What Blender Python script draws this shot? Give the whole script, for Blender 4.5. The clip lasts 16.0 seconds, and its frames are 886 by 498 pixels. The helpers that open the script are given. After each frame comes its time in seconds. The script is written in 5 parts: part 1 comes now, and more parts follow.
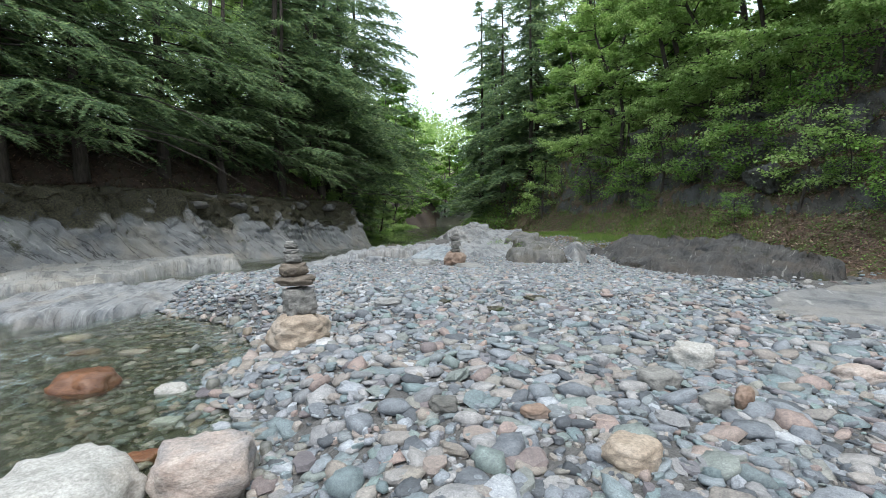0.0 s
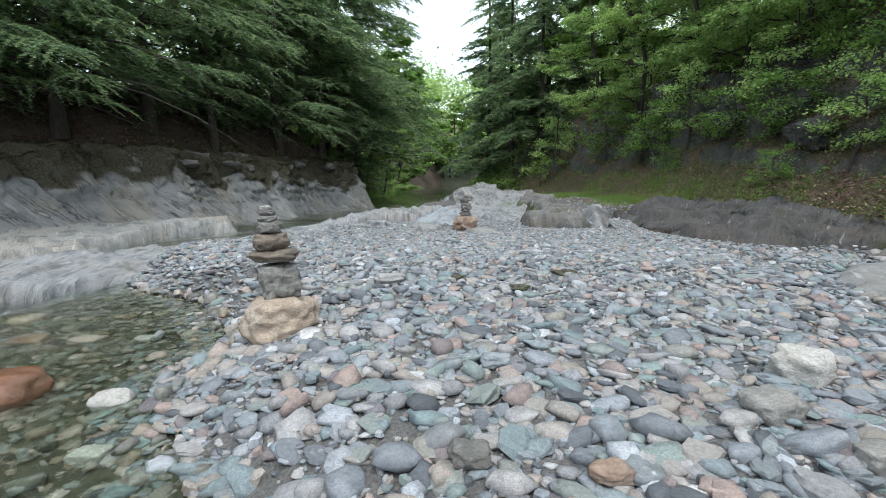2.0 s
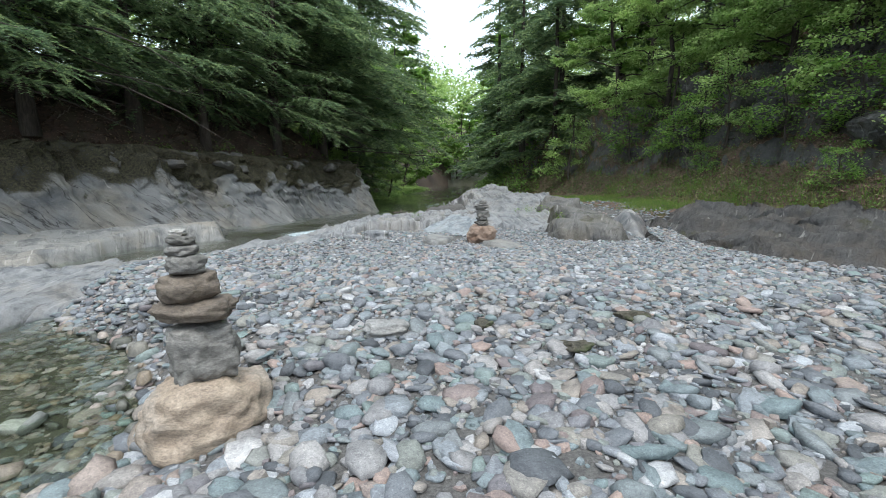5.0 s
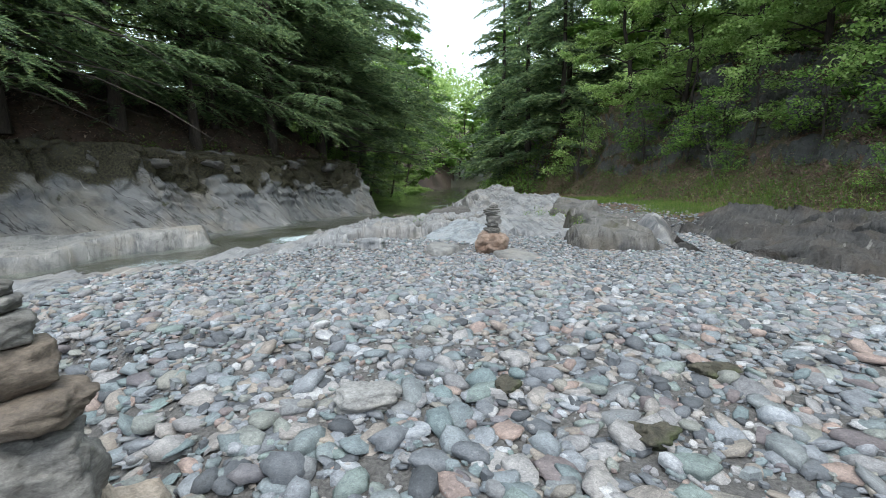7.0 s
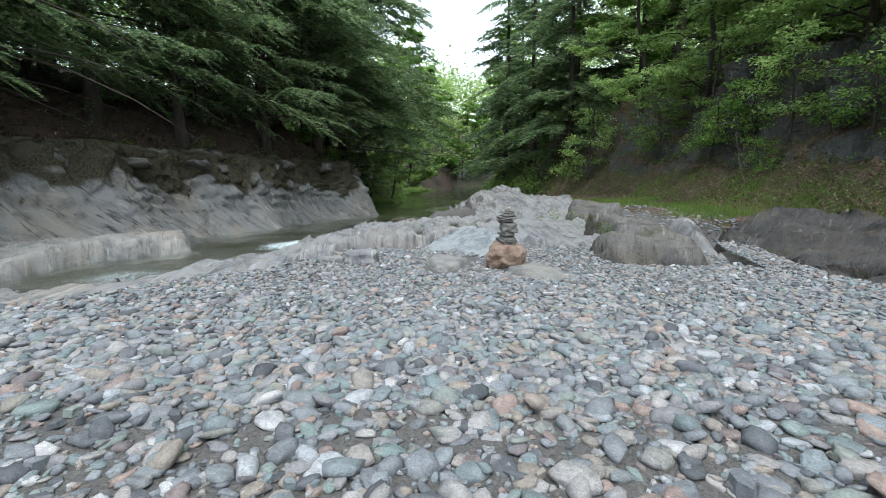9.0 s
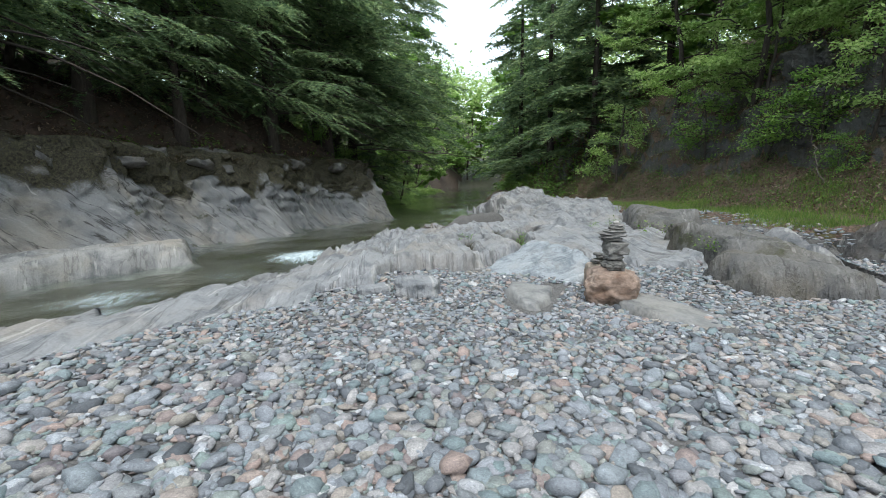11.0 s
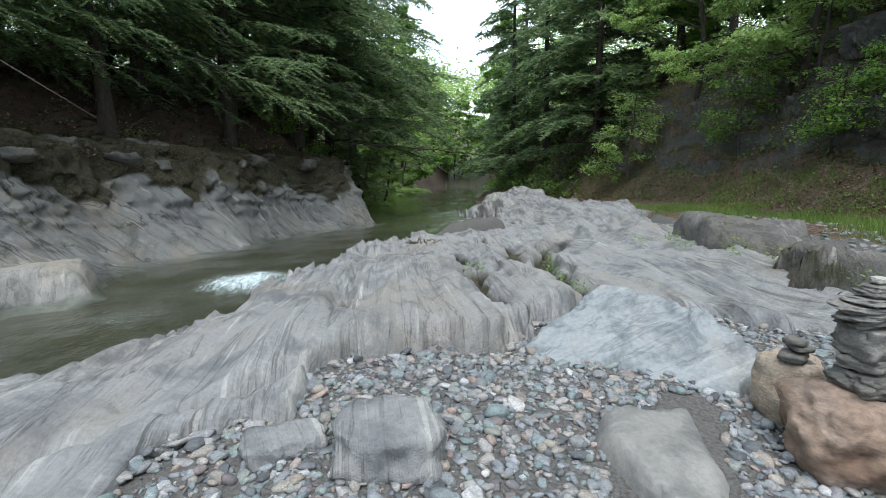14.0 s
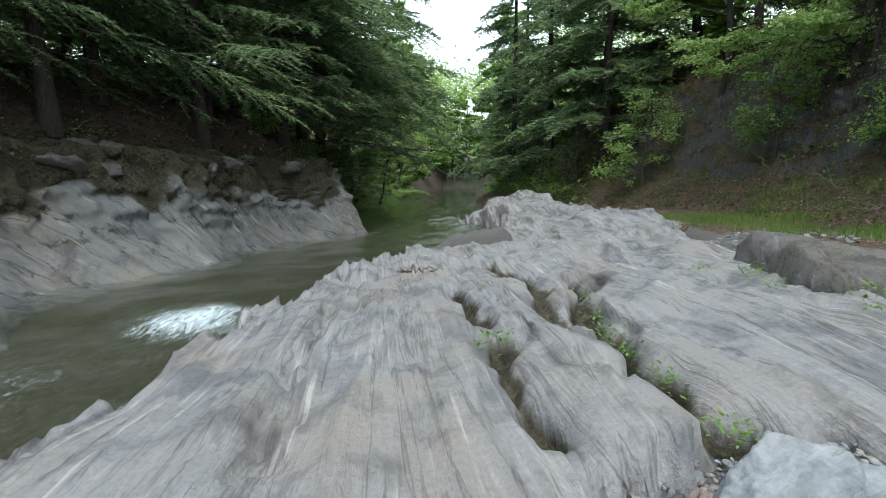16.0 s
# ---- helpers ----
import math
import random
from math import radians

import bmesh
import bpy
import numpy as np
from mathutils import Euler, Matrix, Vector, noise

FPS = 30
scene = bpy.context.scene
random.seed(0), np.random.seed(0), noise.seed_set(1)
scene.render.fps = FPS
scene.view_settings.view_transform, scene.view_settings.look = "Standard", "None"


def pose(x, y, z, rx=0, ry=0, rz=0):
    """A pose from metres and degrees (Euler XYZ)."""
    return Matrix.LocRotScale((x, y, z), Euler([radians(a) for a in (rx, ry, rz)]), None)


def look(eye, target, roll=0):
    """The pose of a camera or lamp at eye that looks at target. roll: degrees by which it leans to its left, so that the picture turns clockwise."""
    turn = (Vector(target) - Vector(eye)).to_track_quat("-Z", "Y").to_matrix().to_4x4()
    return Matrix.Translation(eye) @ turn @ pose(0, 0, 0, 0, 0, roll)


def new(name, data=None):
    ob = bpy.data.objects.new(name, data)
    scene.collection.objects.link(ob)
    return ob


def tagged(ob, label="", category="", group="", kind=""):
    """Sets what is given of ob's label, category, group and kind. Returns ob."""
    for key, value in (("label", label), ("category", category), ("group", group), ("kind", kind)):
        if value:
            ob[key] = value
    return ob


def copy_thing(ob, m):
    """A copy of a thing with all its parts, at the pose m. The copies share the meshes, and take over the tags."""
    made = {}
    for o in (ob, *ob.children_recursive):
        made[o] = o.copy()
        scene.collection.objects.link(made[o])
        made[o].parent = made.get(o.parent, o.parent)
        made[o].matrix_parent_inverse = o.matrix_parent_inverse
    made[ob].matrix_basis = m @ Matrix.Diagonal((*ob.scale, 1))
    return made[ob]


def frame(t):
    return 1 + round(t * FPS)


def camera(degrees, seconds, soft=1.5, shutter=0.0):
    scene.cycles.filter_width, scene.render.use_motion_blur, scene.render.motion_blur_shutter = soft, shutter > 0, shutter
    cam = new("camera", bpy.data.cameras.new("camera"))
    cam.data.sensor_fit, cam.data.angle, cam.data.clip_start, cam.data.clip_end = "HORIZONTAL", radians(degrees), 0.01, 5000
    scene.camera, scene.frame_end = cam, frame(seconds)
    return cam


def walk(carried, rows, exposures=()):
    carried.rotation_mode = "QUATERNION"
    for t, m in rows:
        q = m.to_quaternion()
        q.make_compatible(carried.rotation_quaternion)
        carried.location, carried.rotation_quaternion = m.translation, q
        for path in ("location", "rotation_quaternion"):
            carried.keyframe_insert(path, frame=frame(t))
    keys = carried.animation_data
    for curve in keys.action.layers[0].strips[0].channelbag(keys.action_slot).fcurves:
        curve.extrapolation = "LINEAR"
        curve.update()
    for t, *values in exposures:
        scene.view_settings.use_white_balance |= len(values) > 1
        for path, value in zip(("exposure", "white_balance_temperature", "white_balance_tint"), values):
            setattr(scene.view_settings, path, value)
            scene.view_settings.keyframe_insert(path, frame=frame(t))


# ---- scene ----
cam = camera(87.3, 16.0, 0.65)
METRES, EYE, TILT, LEAN, TURN = 9.734, 1.1, 1.3, -2.0, 0.0
ROWS = [
    (0.0, 0.0, 0.0, 0.0, -0.23, -4.96, 2.6),
    (0.5, -0.0021, 0.0255, -0.0003, -0.08, -9.83, 2.6),
    (1.0, -0.0037, 0.0485, -0.0014, 0.06, -9.8, 2.58),
    (1.5, -0.0063, 0.0717, -0.0024, 0.18, -9.78, 2.57),
    (2.0, -0.0083, 0.0932, -0.0029, 0.31, -9.76, 2.57),
    (2.5, -0.01, 0.1139, -0.0037, 0.46, -9.73, 2.6),
    (3.0, -0.0126, 0.1375, -0.0043, 0.6, -9.7, 2.58),
    (3.5, -0.0142, 0.1625, -0.0033, 0.73, -9.69, 2.58),
    (4.0, -0.0161, 0.1865, -0.0018, 0.86, -9.67, 2.56),
    (6.5, -0.0213, 0.3108, -0.0044, 1.36, -9.56, 2.6),
    (7.0, -0.0227, 0.3348, -0.005, 1.45, -9.54, 2.6),
    (7.5, -0.0237, 0.3601, -0.0055, 1.53, -9.5, 2.58),
    (8.0, -0.0246, 0.3867, -0.0064, 1.59, -9.48, 2.59),
    (8.5, -0.0262, 0.4143, -0.0069, 1.65, -9.46, 2.61),
    (9.0, -0.0287, 0.4425, -0.007, 1.7, -9.45, 2.63),
    (9.5, -0.0398, 0.4705, -0.006, 1.76, -9.43, 2.61),
    (10.0, -0.0682, 0.4955, -0.0038, 1.87, -9.45, 2.66),
    (12.5, -0.1138, 0.7169, -0.0051, 1.99, -9.4, 2.66),
    (13.0, -0.1164, 0.748, -0.0068, 1.22, -9.46, 2.64),
    (13.5, -0.1179, 0.7807, -0.0074, 0.61, -9.52, 2.64),
    (14.0, -0.1192, 0.8183, -0.0078, 0.28, -9.57, 2.64),
    (14.5, -0.1203, 0.8573, -0.0076, -0.1, -9.65, 2.67),
    (15.0, -0.1218, 0.8956, -0.0073, -0.19, -9.65, 2.66),
    (15.5, -0.123, 0.9346, -0.0056, -0.09, -9.64, 2.64),
    (16.0, -0.1226, 0.9734, 0.0027, 0.0, -9.6, 2.67),
]
walk(cam, [(t, pose(0, 0, EYE, TILT, LEAN, TURN) @ pose(METRES * x, METRES * y, METRES * z, 90 + pitch, roll, yaw)) for t, x, y, z, yaw, pitch, roll in ROWS])

# ---- light ----
world = bpy.data.worlds.new("sky")
scene.world = world
world.use_nodes = True
wn, wl = world.node_tree.nodes, world.node_tree.links
wn.clear()
sky = wn.new("ShaderNodeTexSky")
sky.sky_type = "NISHITA"
sky.sun_disc = False
sky.sun_elevation, sky.sun_rotation = radians(69), radians(171)
sky.air_density, sky.dust_density, sky.ozone_density = 1.0, 6.0, 0.6
veil = wn.new("ShaderNodeMixRGB")
veil.inputs["Fac"].default_value = 0.75
veil.inputs["Color2"].default_value = (8.4, 9.8, 11.2, 1)
bg = wn.new("ShaderNodeBackground")
bg.inputs["Strength"].default_value = 0.15
wo = wn.new("ShaderNodeOutputWorld")
wl.new(sky.outputs[0], veil.inputs["Color1"])
wl.new(veil.outputs[0], bg.inputs["Color"])
wl.new(bg.outputs[0], wo.inputs[0])
sun = new("sun", bpy.data.lights.new("sun", "SUN"))
sun.data.energy, sun.data.angle, sun.data.color = 1.7, radians(35), (0.97, 0.97, 0.92)
sun.matrix_world = look((1.0, 0, 16), (0, 6, 0))
scene.view_settings.exposure = 0.5

# ---- materials ----


def nodes(name):
    m = bpy.data.materials.new(name)
    m.use_nodes = True
    t = m.node_tree
    return m, t.nodes, t.links, t.nodes["Principled BSDF"]


def ramp(n, stops, mode="LINEAR"):
    r = n.new("ShaderNodeValToRGB")
    r.color_ramp.interpolation = mode
    e = r.color_ramp.elements
    while len(e) < len(stops):
        e.new(0.5)
    for k, (p, c) in zip(e, stops):
        k.position, k.color = p, (*c, 1)
    return r


def coords(n, l, scale=(1, 1, 1), rot=(0, 0, 0), space="Object"):
    c = n.new("ShaderNodeTexCoord")
    m = n.new("ShaderNodeMapping")
    m.inputs["Scale"].default_value = scale
    m.inputs["Rotation"].default_value = rot
    l.new(c.outputs[space], m.inputs[0])
    return m.outputs[0]


def noise_tex(n, l, vec, scale, detail=6, rough=0.6, dist=0.0):
    t = n.new("ShaderNodeTexNoise")
    t.inputs["Scale"].default_value, t.inputs["Detail"].default_value = scale, detail
    t.inputs["Roughness"].default_value, t.inputs["Distortion"].default_value = rough, dist
    l.new(vec, t.inputs["Vector"])
    return t.outputs["Fac"]


def mix(n, l, a, b, fac, mode="MIX"):
    m = n.new("ShaderNodeMixRGB")
    m.blend_type = mode
    for s, v in ((m.inputs["Color1"], a), (m.inputs["Color2"], b), (m.inputs["Fac"], fac)):
        if isinstance(v, (int, float)):
            s.default_value = v
        elif isinstance(v, tuple):
            s.default_value = (*v, 1)
        else:
            l.new(v, s)
    return m.outputs[0]


def bump(n, l, p, height, strength, dist):
    b = n.new("ShaderNodeBump")
    b.inputs["Strength"].default_value, b.inputs["Distance"].default_value = strength, dist
    l.new(height, b.inputs["Height"])
    l.new(b.outputs[0], p.inputs["Normal"])


def turned(n, l, rot, scale):
    """Object coordinates, first turned, then stretched."""
    m = n.new("ShaderNodeMapping")
    m.inputs["Scale"].default_value = scale
    l.new(coords(n, l, (1, 1, 1), rot), m.inputs[0])
    return m.outputs[0]


def bedrock_material(name, dark, mid, light, warm, rot=(0, 0, -0.12), stretch=(11, 0.5, 0.7), veins=0.5, moss=0.0, blotch=0.9, cracks=0.0, relief=0.045):
    """Foliated grey rock: fine standing layers, stains, pale veins, grain."""
    m, n, l, p = nodes(name)
    v = coords(n, l)
    a = noise_tex(n, l, turned(n, l, rot, stretch), 1.0, 9, 0.68, 0.35)
    a2 = noise_tex(n, l, turned(n, l, rot, tuple(k * 3.1 for k in stretch)), 1.0, 5, 0.6, 0.2)
    b = noise_tex(n, l, v, blotch, 5, 0.6, 0.4)
    c = noise_tex(n, l, v, 42, 4, 0.7)
    r = ramp(n, [(0.36, dark), (0.45, mid), (0.55, mid), (0.65, light)])
    l.new(mix(n, l, a, a2, 0.35), r.inputs[0])
    w = ramp(n, [(0.48, (0, 0, 0)), (0.66, (1, 1, 1))])
    l.new(b, w.inputs[0])
    col = mix(n, l, mix(n, l, r.outputs[0], mid, 0.12), warm, mix(n, l, (0, 0, 0), w.outputs[0], 0.6))
    d = ramp(n, [(0.36, (0.55, 0.57, 0.6)), (0.52, (1, 1, 1))])
    l.new(noise_tex(n, l, v, blotch * 2.3, 6, 0.65, 0.6), d.inputs[0])
    col = mix(n, l, col, d.outputs[0], 1.0, "MULTIPLY")
    vein = noise_tex(n, l, turned(n, l, rot, tuple(k * 1.4 for k in stretch)), 0.9, 3, 0.5, 0.5)
    vr = ramp(n, [(0.66, (0, 0, 0)), (0.70, (1, 1, 1))])
    l.new(vein, vr.inputs[0])
    col = mix(n, l, col, (0.66, 0.64, 0.6), mix(n, l, (0, 0, 0), vr.outputs[0], veins))
    g = ramp(n, [(0.35, (0.86, 0.86, 0.86)), (0.65, (1.08, 1.08, 1.08))])
    l.new(c, g.inputs[0])
    col = mix(n, l, col, g.outputs[0], 1.0, "MULTIPLY")
    if cracks:
        y1 = noise_tex(n, l, turned(n, l, rot, tuple(0.3 * k ** 0.85 for k in stretch)), 1.6, 7, 0.6, 0.4)
        yr = ramp(n, [(0.488, (0, 0, 0)), (0.5, (1, 1, 1)), (0.512, (0, 0, 0))])
        l.new(y1, yr.inputs[0])
        col = mix(n, l, col, (0.035, 0.033, 0.03), mix(n, l, (0, 0, 0), yr.outputs[0], cracks))
    if moss:
        q = noise_tex(n, l, v, 1.9, 7, 0.72)
        qr = ramp(n, [(0.62 - 0.2 * moss, (0, 0, 0)), (0.66, (1, 1, 1))])
        l.new(q, qr.inputs[0])
        col = mix(n, l, col, (0.05, 0.052, 0.024), mix(n, l, (0, 0, 0), qr.outputs[0], 0.85))
    l.new(col, p.inputs["Base Color"])
    p.inputs["Roughness"].default_value = 0.7
    h = mix(n, l, mix(n, l, a, a2, 0.4), c, 0.25)
    bump(n, l, p, h, 1.0, relief)
    p.inputs["Specular IOR Level"].default_value = 0.3
    return m


def stone_material(name, stops, rough=0.7, island=True, relief=0.014, fine=40):
    m, n, l, p = nodes(name)
    if island:
        g = n.new("ShaderNodeNewGeometry")
        rnd = g.outputs["Random Per Island"]
    else:
        g = n.new("ShaderNodeObjectInfo")
        rnd = g.outputs["Random"]
    r = ramp(n, stops)
    l.new(rnd, r.inputs[0])
    v = coords(n, l, (1, 1, 1), (0.3, 0.2, 0.5))
    a = noise_tex(n, l, v, fine, 6, 0.7, 0.5)
    b = noise_tex(n, l, v, fine / 5, 3, 0.6)
    k = ramp(n, [(0.3, (0.5, 0.5, 0.52)), (0.5, (1, 1, 1)), (0.7, (1.5, 1.48, 1.44))])
    l.new(mix(n, l, a, b, 0.45), k.inputs[0])
    col = mix(n, l, r.outputs[0], k.outputs[0], 1.0, "MULTIPLY")
    e = ramp(n, [(0.36, (0.55, 0.55, 0.57)), (0.48, (1, 1, 1)), (0.56, (1, 1, 1)), (0.66, (1.6, 1.6, 1.56))])
    l.new(noise_tex(n, l, coords(n, l, (1, 1, 3), (0.5, 0.9, 0.2)), fine * 3.2, 4, 0.7, 0.8), e.inputs[0])
    col = mix(n, l, col, e.outputs[0], 0.8, "MULTIPLY")
    l.new(col, p.inputs["Base Color"])
    p.inputs["Roughness"].default_value = rough
    bump(n, l, p, a, 0.5, relief)
    return m


def plain_material(name, c1, c2, scale, rough=0.8, relief=0.02, stretch=(1, 1, 1), c3=None):
    m, n, l, p = nodes(name)
    v = coords(n, l, stretch)
    a = noise_tex(n, l, v, scale, 8, 0.65, 0.3)
    b = noise_tex(n, l, v, scale / 6, 4, 0.6)
    r = ramp(n, [(0.32, c1), (0.68, c2)])
    l.new(a, r.inputs[0])
    col = r.outputs[0]
    if c3:
        k = ramp(n, [(0.47, (0, 0, 0)), (0.6, (1, 1, 1))])
        l.new(b, k.inputs[0])
        col = mix(n, l, col, c3, k.outputs[0])
    e = ramp(n, [(0.34, (0.6, 0.6, 0.6)), (0.5, (1, 1, 1)), (0.66, (1.4, 1.4, 1.4))])
    l.new(noise_tex(n, l, v, scale * 7, 5, 0.7, 0.4), e.inputs[0])
    col = mix(n, l, col, e.outputs[0], 0.8, "MULTIPLY")
    l.new(col, p.inputs["Base Color"])
    p.inputs["Roughness"].default_value = rough
    bump(n, l, p, a, 0.8, relief)
    return m


def leaf_material(name, stops, through_light=0.35):
    m, n, l, p = nodes(name)
    g = n.new("ShaderNodeNewGeometry")
    r = ramp(n, stops)
    l.new(g.outputs["Random Per Island"], r.inputs[0])
    big = noise_tex(n, l, coords(n, l), 0.7, 3, 0.6)
    k = ramp(n, [(0.3, (0.7, 0.75, 0.7)), (0.7, (1.25, 1.2, 1.1))])
    l.new(big, k.inputs[0])
    col = mix(n, l, r.outputs[0], k.outputs[0], 1.0, "MULTIPLY")
    l.new(col, p.inputs["Base Color"])
    p.inputs["Roughness"].default_value = 0.55
    t = n.new("ShaderNodeBsdfTranslucent")
    l.new(col, t.inputs["Color"])
    s = n.new("ShaderNodeMixShader")
    s.inputs[0].default_value = through_light
    l.new(p.outputs[0], s.inputs[1])
    l.new(t.outputs[0], s.inputs[2])
    l.new(s.outputs[0], n["Material Output"].inputs[0])
    return m


def water_material():
    """Clear rippled water, painted torn white where the mesh has foam or sky glint."""
    m, n, l, p = nodes("water")
    v = coords(n, l, (1.0, 0.6, 1.0))
    a = noise_tex(n, l, v, 4.5, 4, 0.6, 1.0)
    b = noise_tex(n, l, v, 15.0, 3, 0.55, 0.5)
    p.inputs["Base Color"].default_value = (0.66, 0.80, 0.72, 1)
    p.inputs["Transmission Weight"].default_value = 1.0
    p.inputs["IOR"].default_value = 1.33
    p.inputs["Roughness"].default_value = 0.04
    h = mix(n, l, a, b, 0.35)
    bump(n, l, p, h, 0.6, 0.045)
    at = n.new("ShaderNodeAttribute")
    at.attribute_name = "foam_and_glint"
    st = noise_tex(n, l, coords(n, l, (22, 7, 4), (0, 0, 0.3)), 1.0, 7, 0.72, 0.8)
    th = n.new("ShaderNodeMath")
    th.operation = "MULTIPLY_ADD"
    l.new(st, th.inputs[0])
    th.inputs[1].default_value = 1.6
    l.new(at.outputs["Fac"], th.inputs[2])
    sc = n.new("ShaderNodeMapRange")
    sc.inputs["From Min"].default_value, sc.inputs["From Max"].default_value = 1.2, 1.85
    l.new(th.outputs[0], sc.inputs["Value"])
    d = n.new("ShaderNodeBsdfDiffuse")
    d.inputs["Color"].default_value = (0.62, 0.74, 0.78, 1)
    s = n.new("ShaderNodeMixShader")
    l.new(sc.outputs[0], s.inputs[0])
    l.new(p.outputs[0], s.inputs[1])
    l.new(d.outputs[0], s.inputs[2])
    l.new(s.outputs[0], n["Material Output"].inputs[0])
    return m


PEBBLES = [(0.0, (0.060, 0.066, 0.074)), (0.12, (0.129, 0.140, 0.155)), (0.26, (0.215, 0.232, 0.254)), (0.38, (0.142, 0.186, 0.194)), (0.50, (0.194, 0.195, 0.203)), (0.60, (0.284, 0.277, 0.275)),
           (0.70, (0.232, 0.203, 0.176)), (0.79, (0.163, 0.216, 0.211)), (0.86, (0.284, 0.216, 0.189)), (0.92, (0.129, 0.117, 0.126)), (0.97, (0.310, 0.333, 0.360)), (1.0, (0.396, 0.389, 0.387))]
M_ROCK = bedrock_material("grey_bedrock", (0.092, 0.093, 0.094), (0.25, 0.255, 0.26), (0.43, 0.43, 0.422), (0.27, 0.24, 0.205), veins=0.3, cracks=0.5, relief=0.055)


def brown_filled(m):
    """Dark mossy brown where the mesh's soil value is high: ledge trenches, soiled cliff top."""
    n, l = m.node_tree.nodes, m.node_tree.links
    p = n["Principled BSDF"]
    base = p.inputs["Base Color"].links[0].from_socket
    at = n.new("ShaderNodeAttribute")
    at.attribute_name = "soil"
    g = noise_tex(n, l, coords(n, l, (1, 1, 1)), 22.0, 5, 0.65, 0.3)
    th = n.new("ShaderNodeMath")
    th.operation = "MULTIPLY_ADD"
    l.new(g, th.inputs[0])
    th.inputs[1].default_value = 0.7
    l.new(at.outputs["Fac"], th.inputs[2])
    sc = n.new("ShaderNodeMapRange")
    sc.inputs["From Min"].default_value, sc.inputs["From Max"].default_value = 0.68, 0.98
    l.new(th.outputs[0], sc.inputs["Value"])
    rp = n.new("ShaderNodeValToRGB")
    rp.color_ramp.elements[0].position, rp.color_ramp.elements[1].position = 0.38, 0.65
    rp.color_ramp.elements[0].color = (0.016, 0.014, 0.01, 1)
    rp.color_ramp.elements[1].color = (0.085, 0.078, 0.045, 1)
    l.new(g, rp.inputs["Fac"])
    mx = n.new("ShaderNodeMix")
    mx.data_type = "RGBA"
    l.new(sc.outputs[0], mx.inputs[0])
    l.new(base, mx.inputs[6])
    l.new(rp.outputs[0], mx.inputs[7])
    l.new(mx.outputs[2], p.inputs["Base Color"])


brown_filled(M_ROCK)
M_SMOOTH = bedrock_material("smooth_bedrock", (0.12, 0.12, 0.122), (0.2, 0.2, 0.202), (0.29, 0.286, 0.278), (0.26, 0.24, 0.215), (0, 0, 0.5), (5, 0.8, 1), 0.25)
DIP = (radians(-27), 0, 0)
M_CLIFF = bedrock_material("cliff_rock", (0.075, 0.075, 0.076), (0.235, 0.237, 0.238), (0.40, 0.395, 0.377), (0.31, 0.27, 0.215), DIP, (0.9, 5.0, 0.6), 0.35, 0.2, 0.7, 0.9, 0.08)
brown_filled(M_CLIFF)
M_SAND_ROCK = bedrock_material("sandy_bedrock", (0.165, 0.162, 0.155), (0.225, 0.222, 0.213), (0.275, 0.27, 0.258), (0.25, 0.23, 0.2), (0, 0, 0.6), (3, 1.5, 2), 0.0, 0.0, 1.5, 0.0, 0.02)
M_HUMP = bedrock_material("weathered_bedrock", (0.06, 0.057, 0.052), (0.145, 0.14, 0.132), (0.25, 0.245, 0.235), (0.12, 0.10, 0.07), (0, 0, 0.35), (8, 0.7, 2.0), 0.2, 0.35, 1.2, 0.5, 0.07)
M_BANKROCK = bedrock_material("bank_rock_face", (0.03, 0.03, 0.03), (0.095, 0.095, 0.092), (0.20, 0.198, 0.19), (0.09, 0.062, 0.04), (0.3, -0.5, 0.4), (2.5, 6, 3), 0.2, 0.45, 1.3, 0.8, 0.12)
M_DARKROCK = bedrock_material("dark_bedrock", (0.032, 0.031, 0.031), (0.088, 0.086, 0.084), (0.2, 0.197, 0.188), (0.1, 0.082, 0.066), (0, 0, 0.9), (9, 0.9, 2.0), 0.25, 0.15, 1.6, 0.6, 0.12)
M_SHELF = bedrock_material("pale_bedrock", (0.18, 0.178, 0.17), (0.3, 0.296, 0.286), (0.4, 0.394, 0.376), (0.33, 0.29, 0.235), (0, 0, -0.6), (5, 0.8, 1), 0.3, 0.0, 1.0, 0.4)
M_DIRT = plain_material("hole_soil", (0.025, 0.024, 0.017), (0.11, 0.10, 0.075), 16, 0.95, 0.04, c3=(0.05, 0.065, 0.025))
M_GRAVEL = stone_material("gravel", PEBBLES)
M_COBBLE = stone_material("cobble", PEBBLES, island=False)
M_WET = stone_material("wet_stone", [(0.0, (0.07, 0.072, 0.058)), (0.3, (0.14, 0.138, 0.12)), (0.5, (0.2, 0.155, 0.11)), (0.7, (0.145, 0.165, 0.16)), (0.88, (0.25, 0.21, 0.175)), (1.0, (0.33, 0.29, 0.26))], 0.35)
M_SOIL = plain_material("forest_soil", (0.024, 0.015, 0.011), (0.085, 0.052, 0.038), 9, 0.95, 0.06, c3=(0.05, 0.038, 0.026))
M_BED = plain_material("stream_bed", (0.028, 0.029, 0.017), (0.075, 0.07, 0.045), 10, 0.6, 0.04)
# Darker than mid-grey fine gravel: the shade between stones is put into the colour.
M_SAND = plain_material("fine_gravel_gap_shade", (0.055, 0.053, 0.052), (0.17, 0.164, 0.157), 60, 0.95, 0.03)
M_BANK = plain_material("bank_litter", (0.035, 0.021, 0.015), (0.26, 0.17, 0.13), 17, 0.95, 0.25, c3=(0.095, 0.085, 0.035))
M_BARK = plain_material("bark", (0.022, 0.018, 0.015), (0.075, 0.06, 0.05), 9, 0.95, 0.04, (3, 3, 0.5))
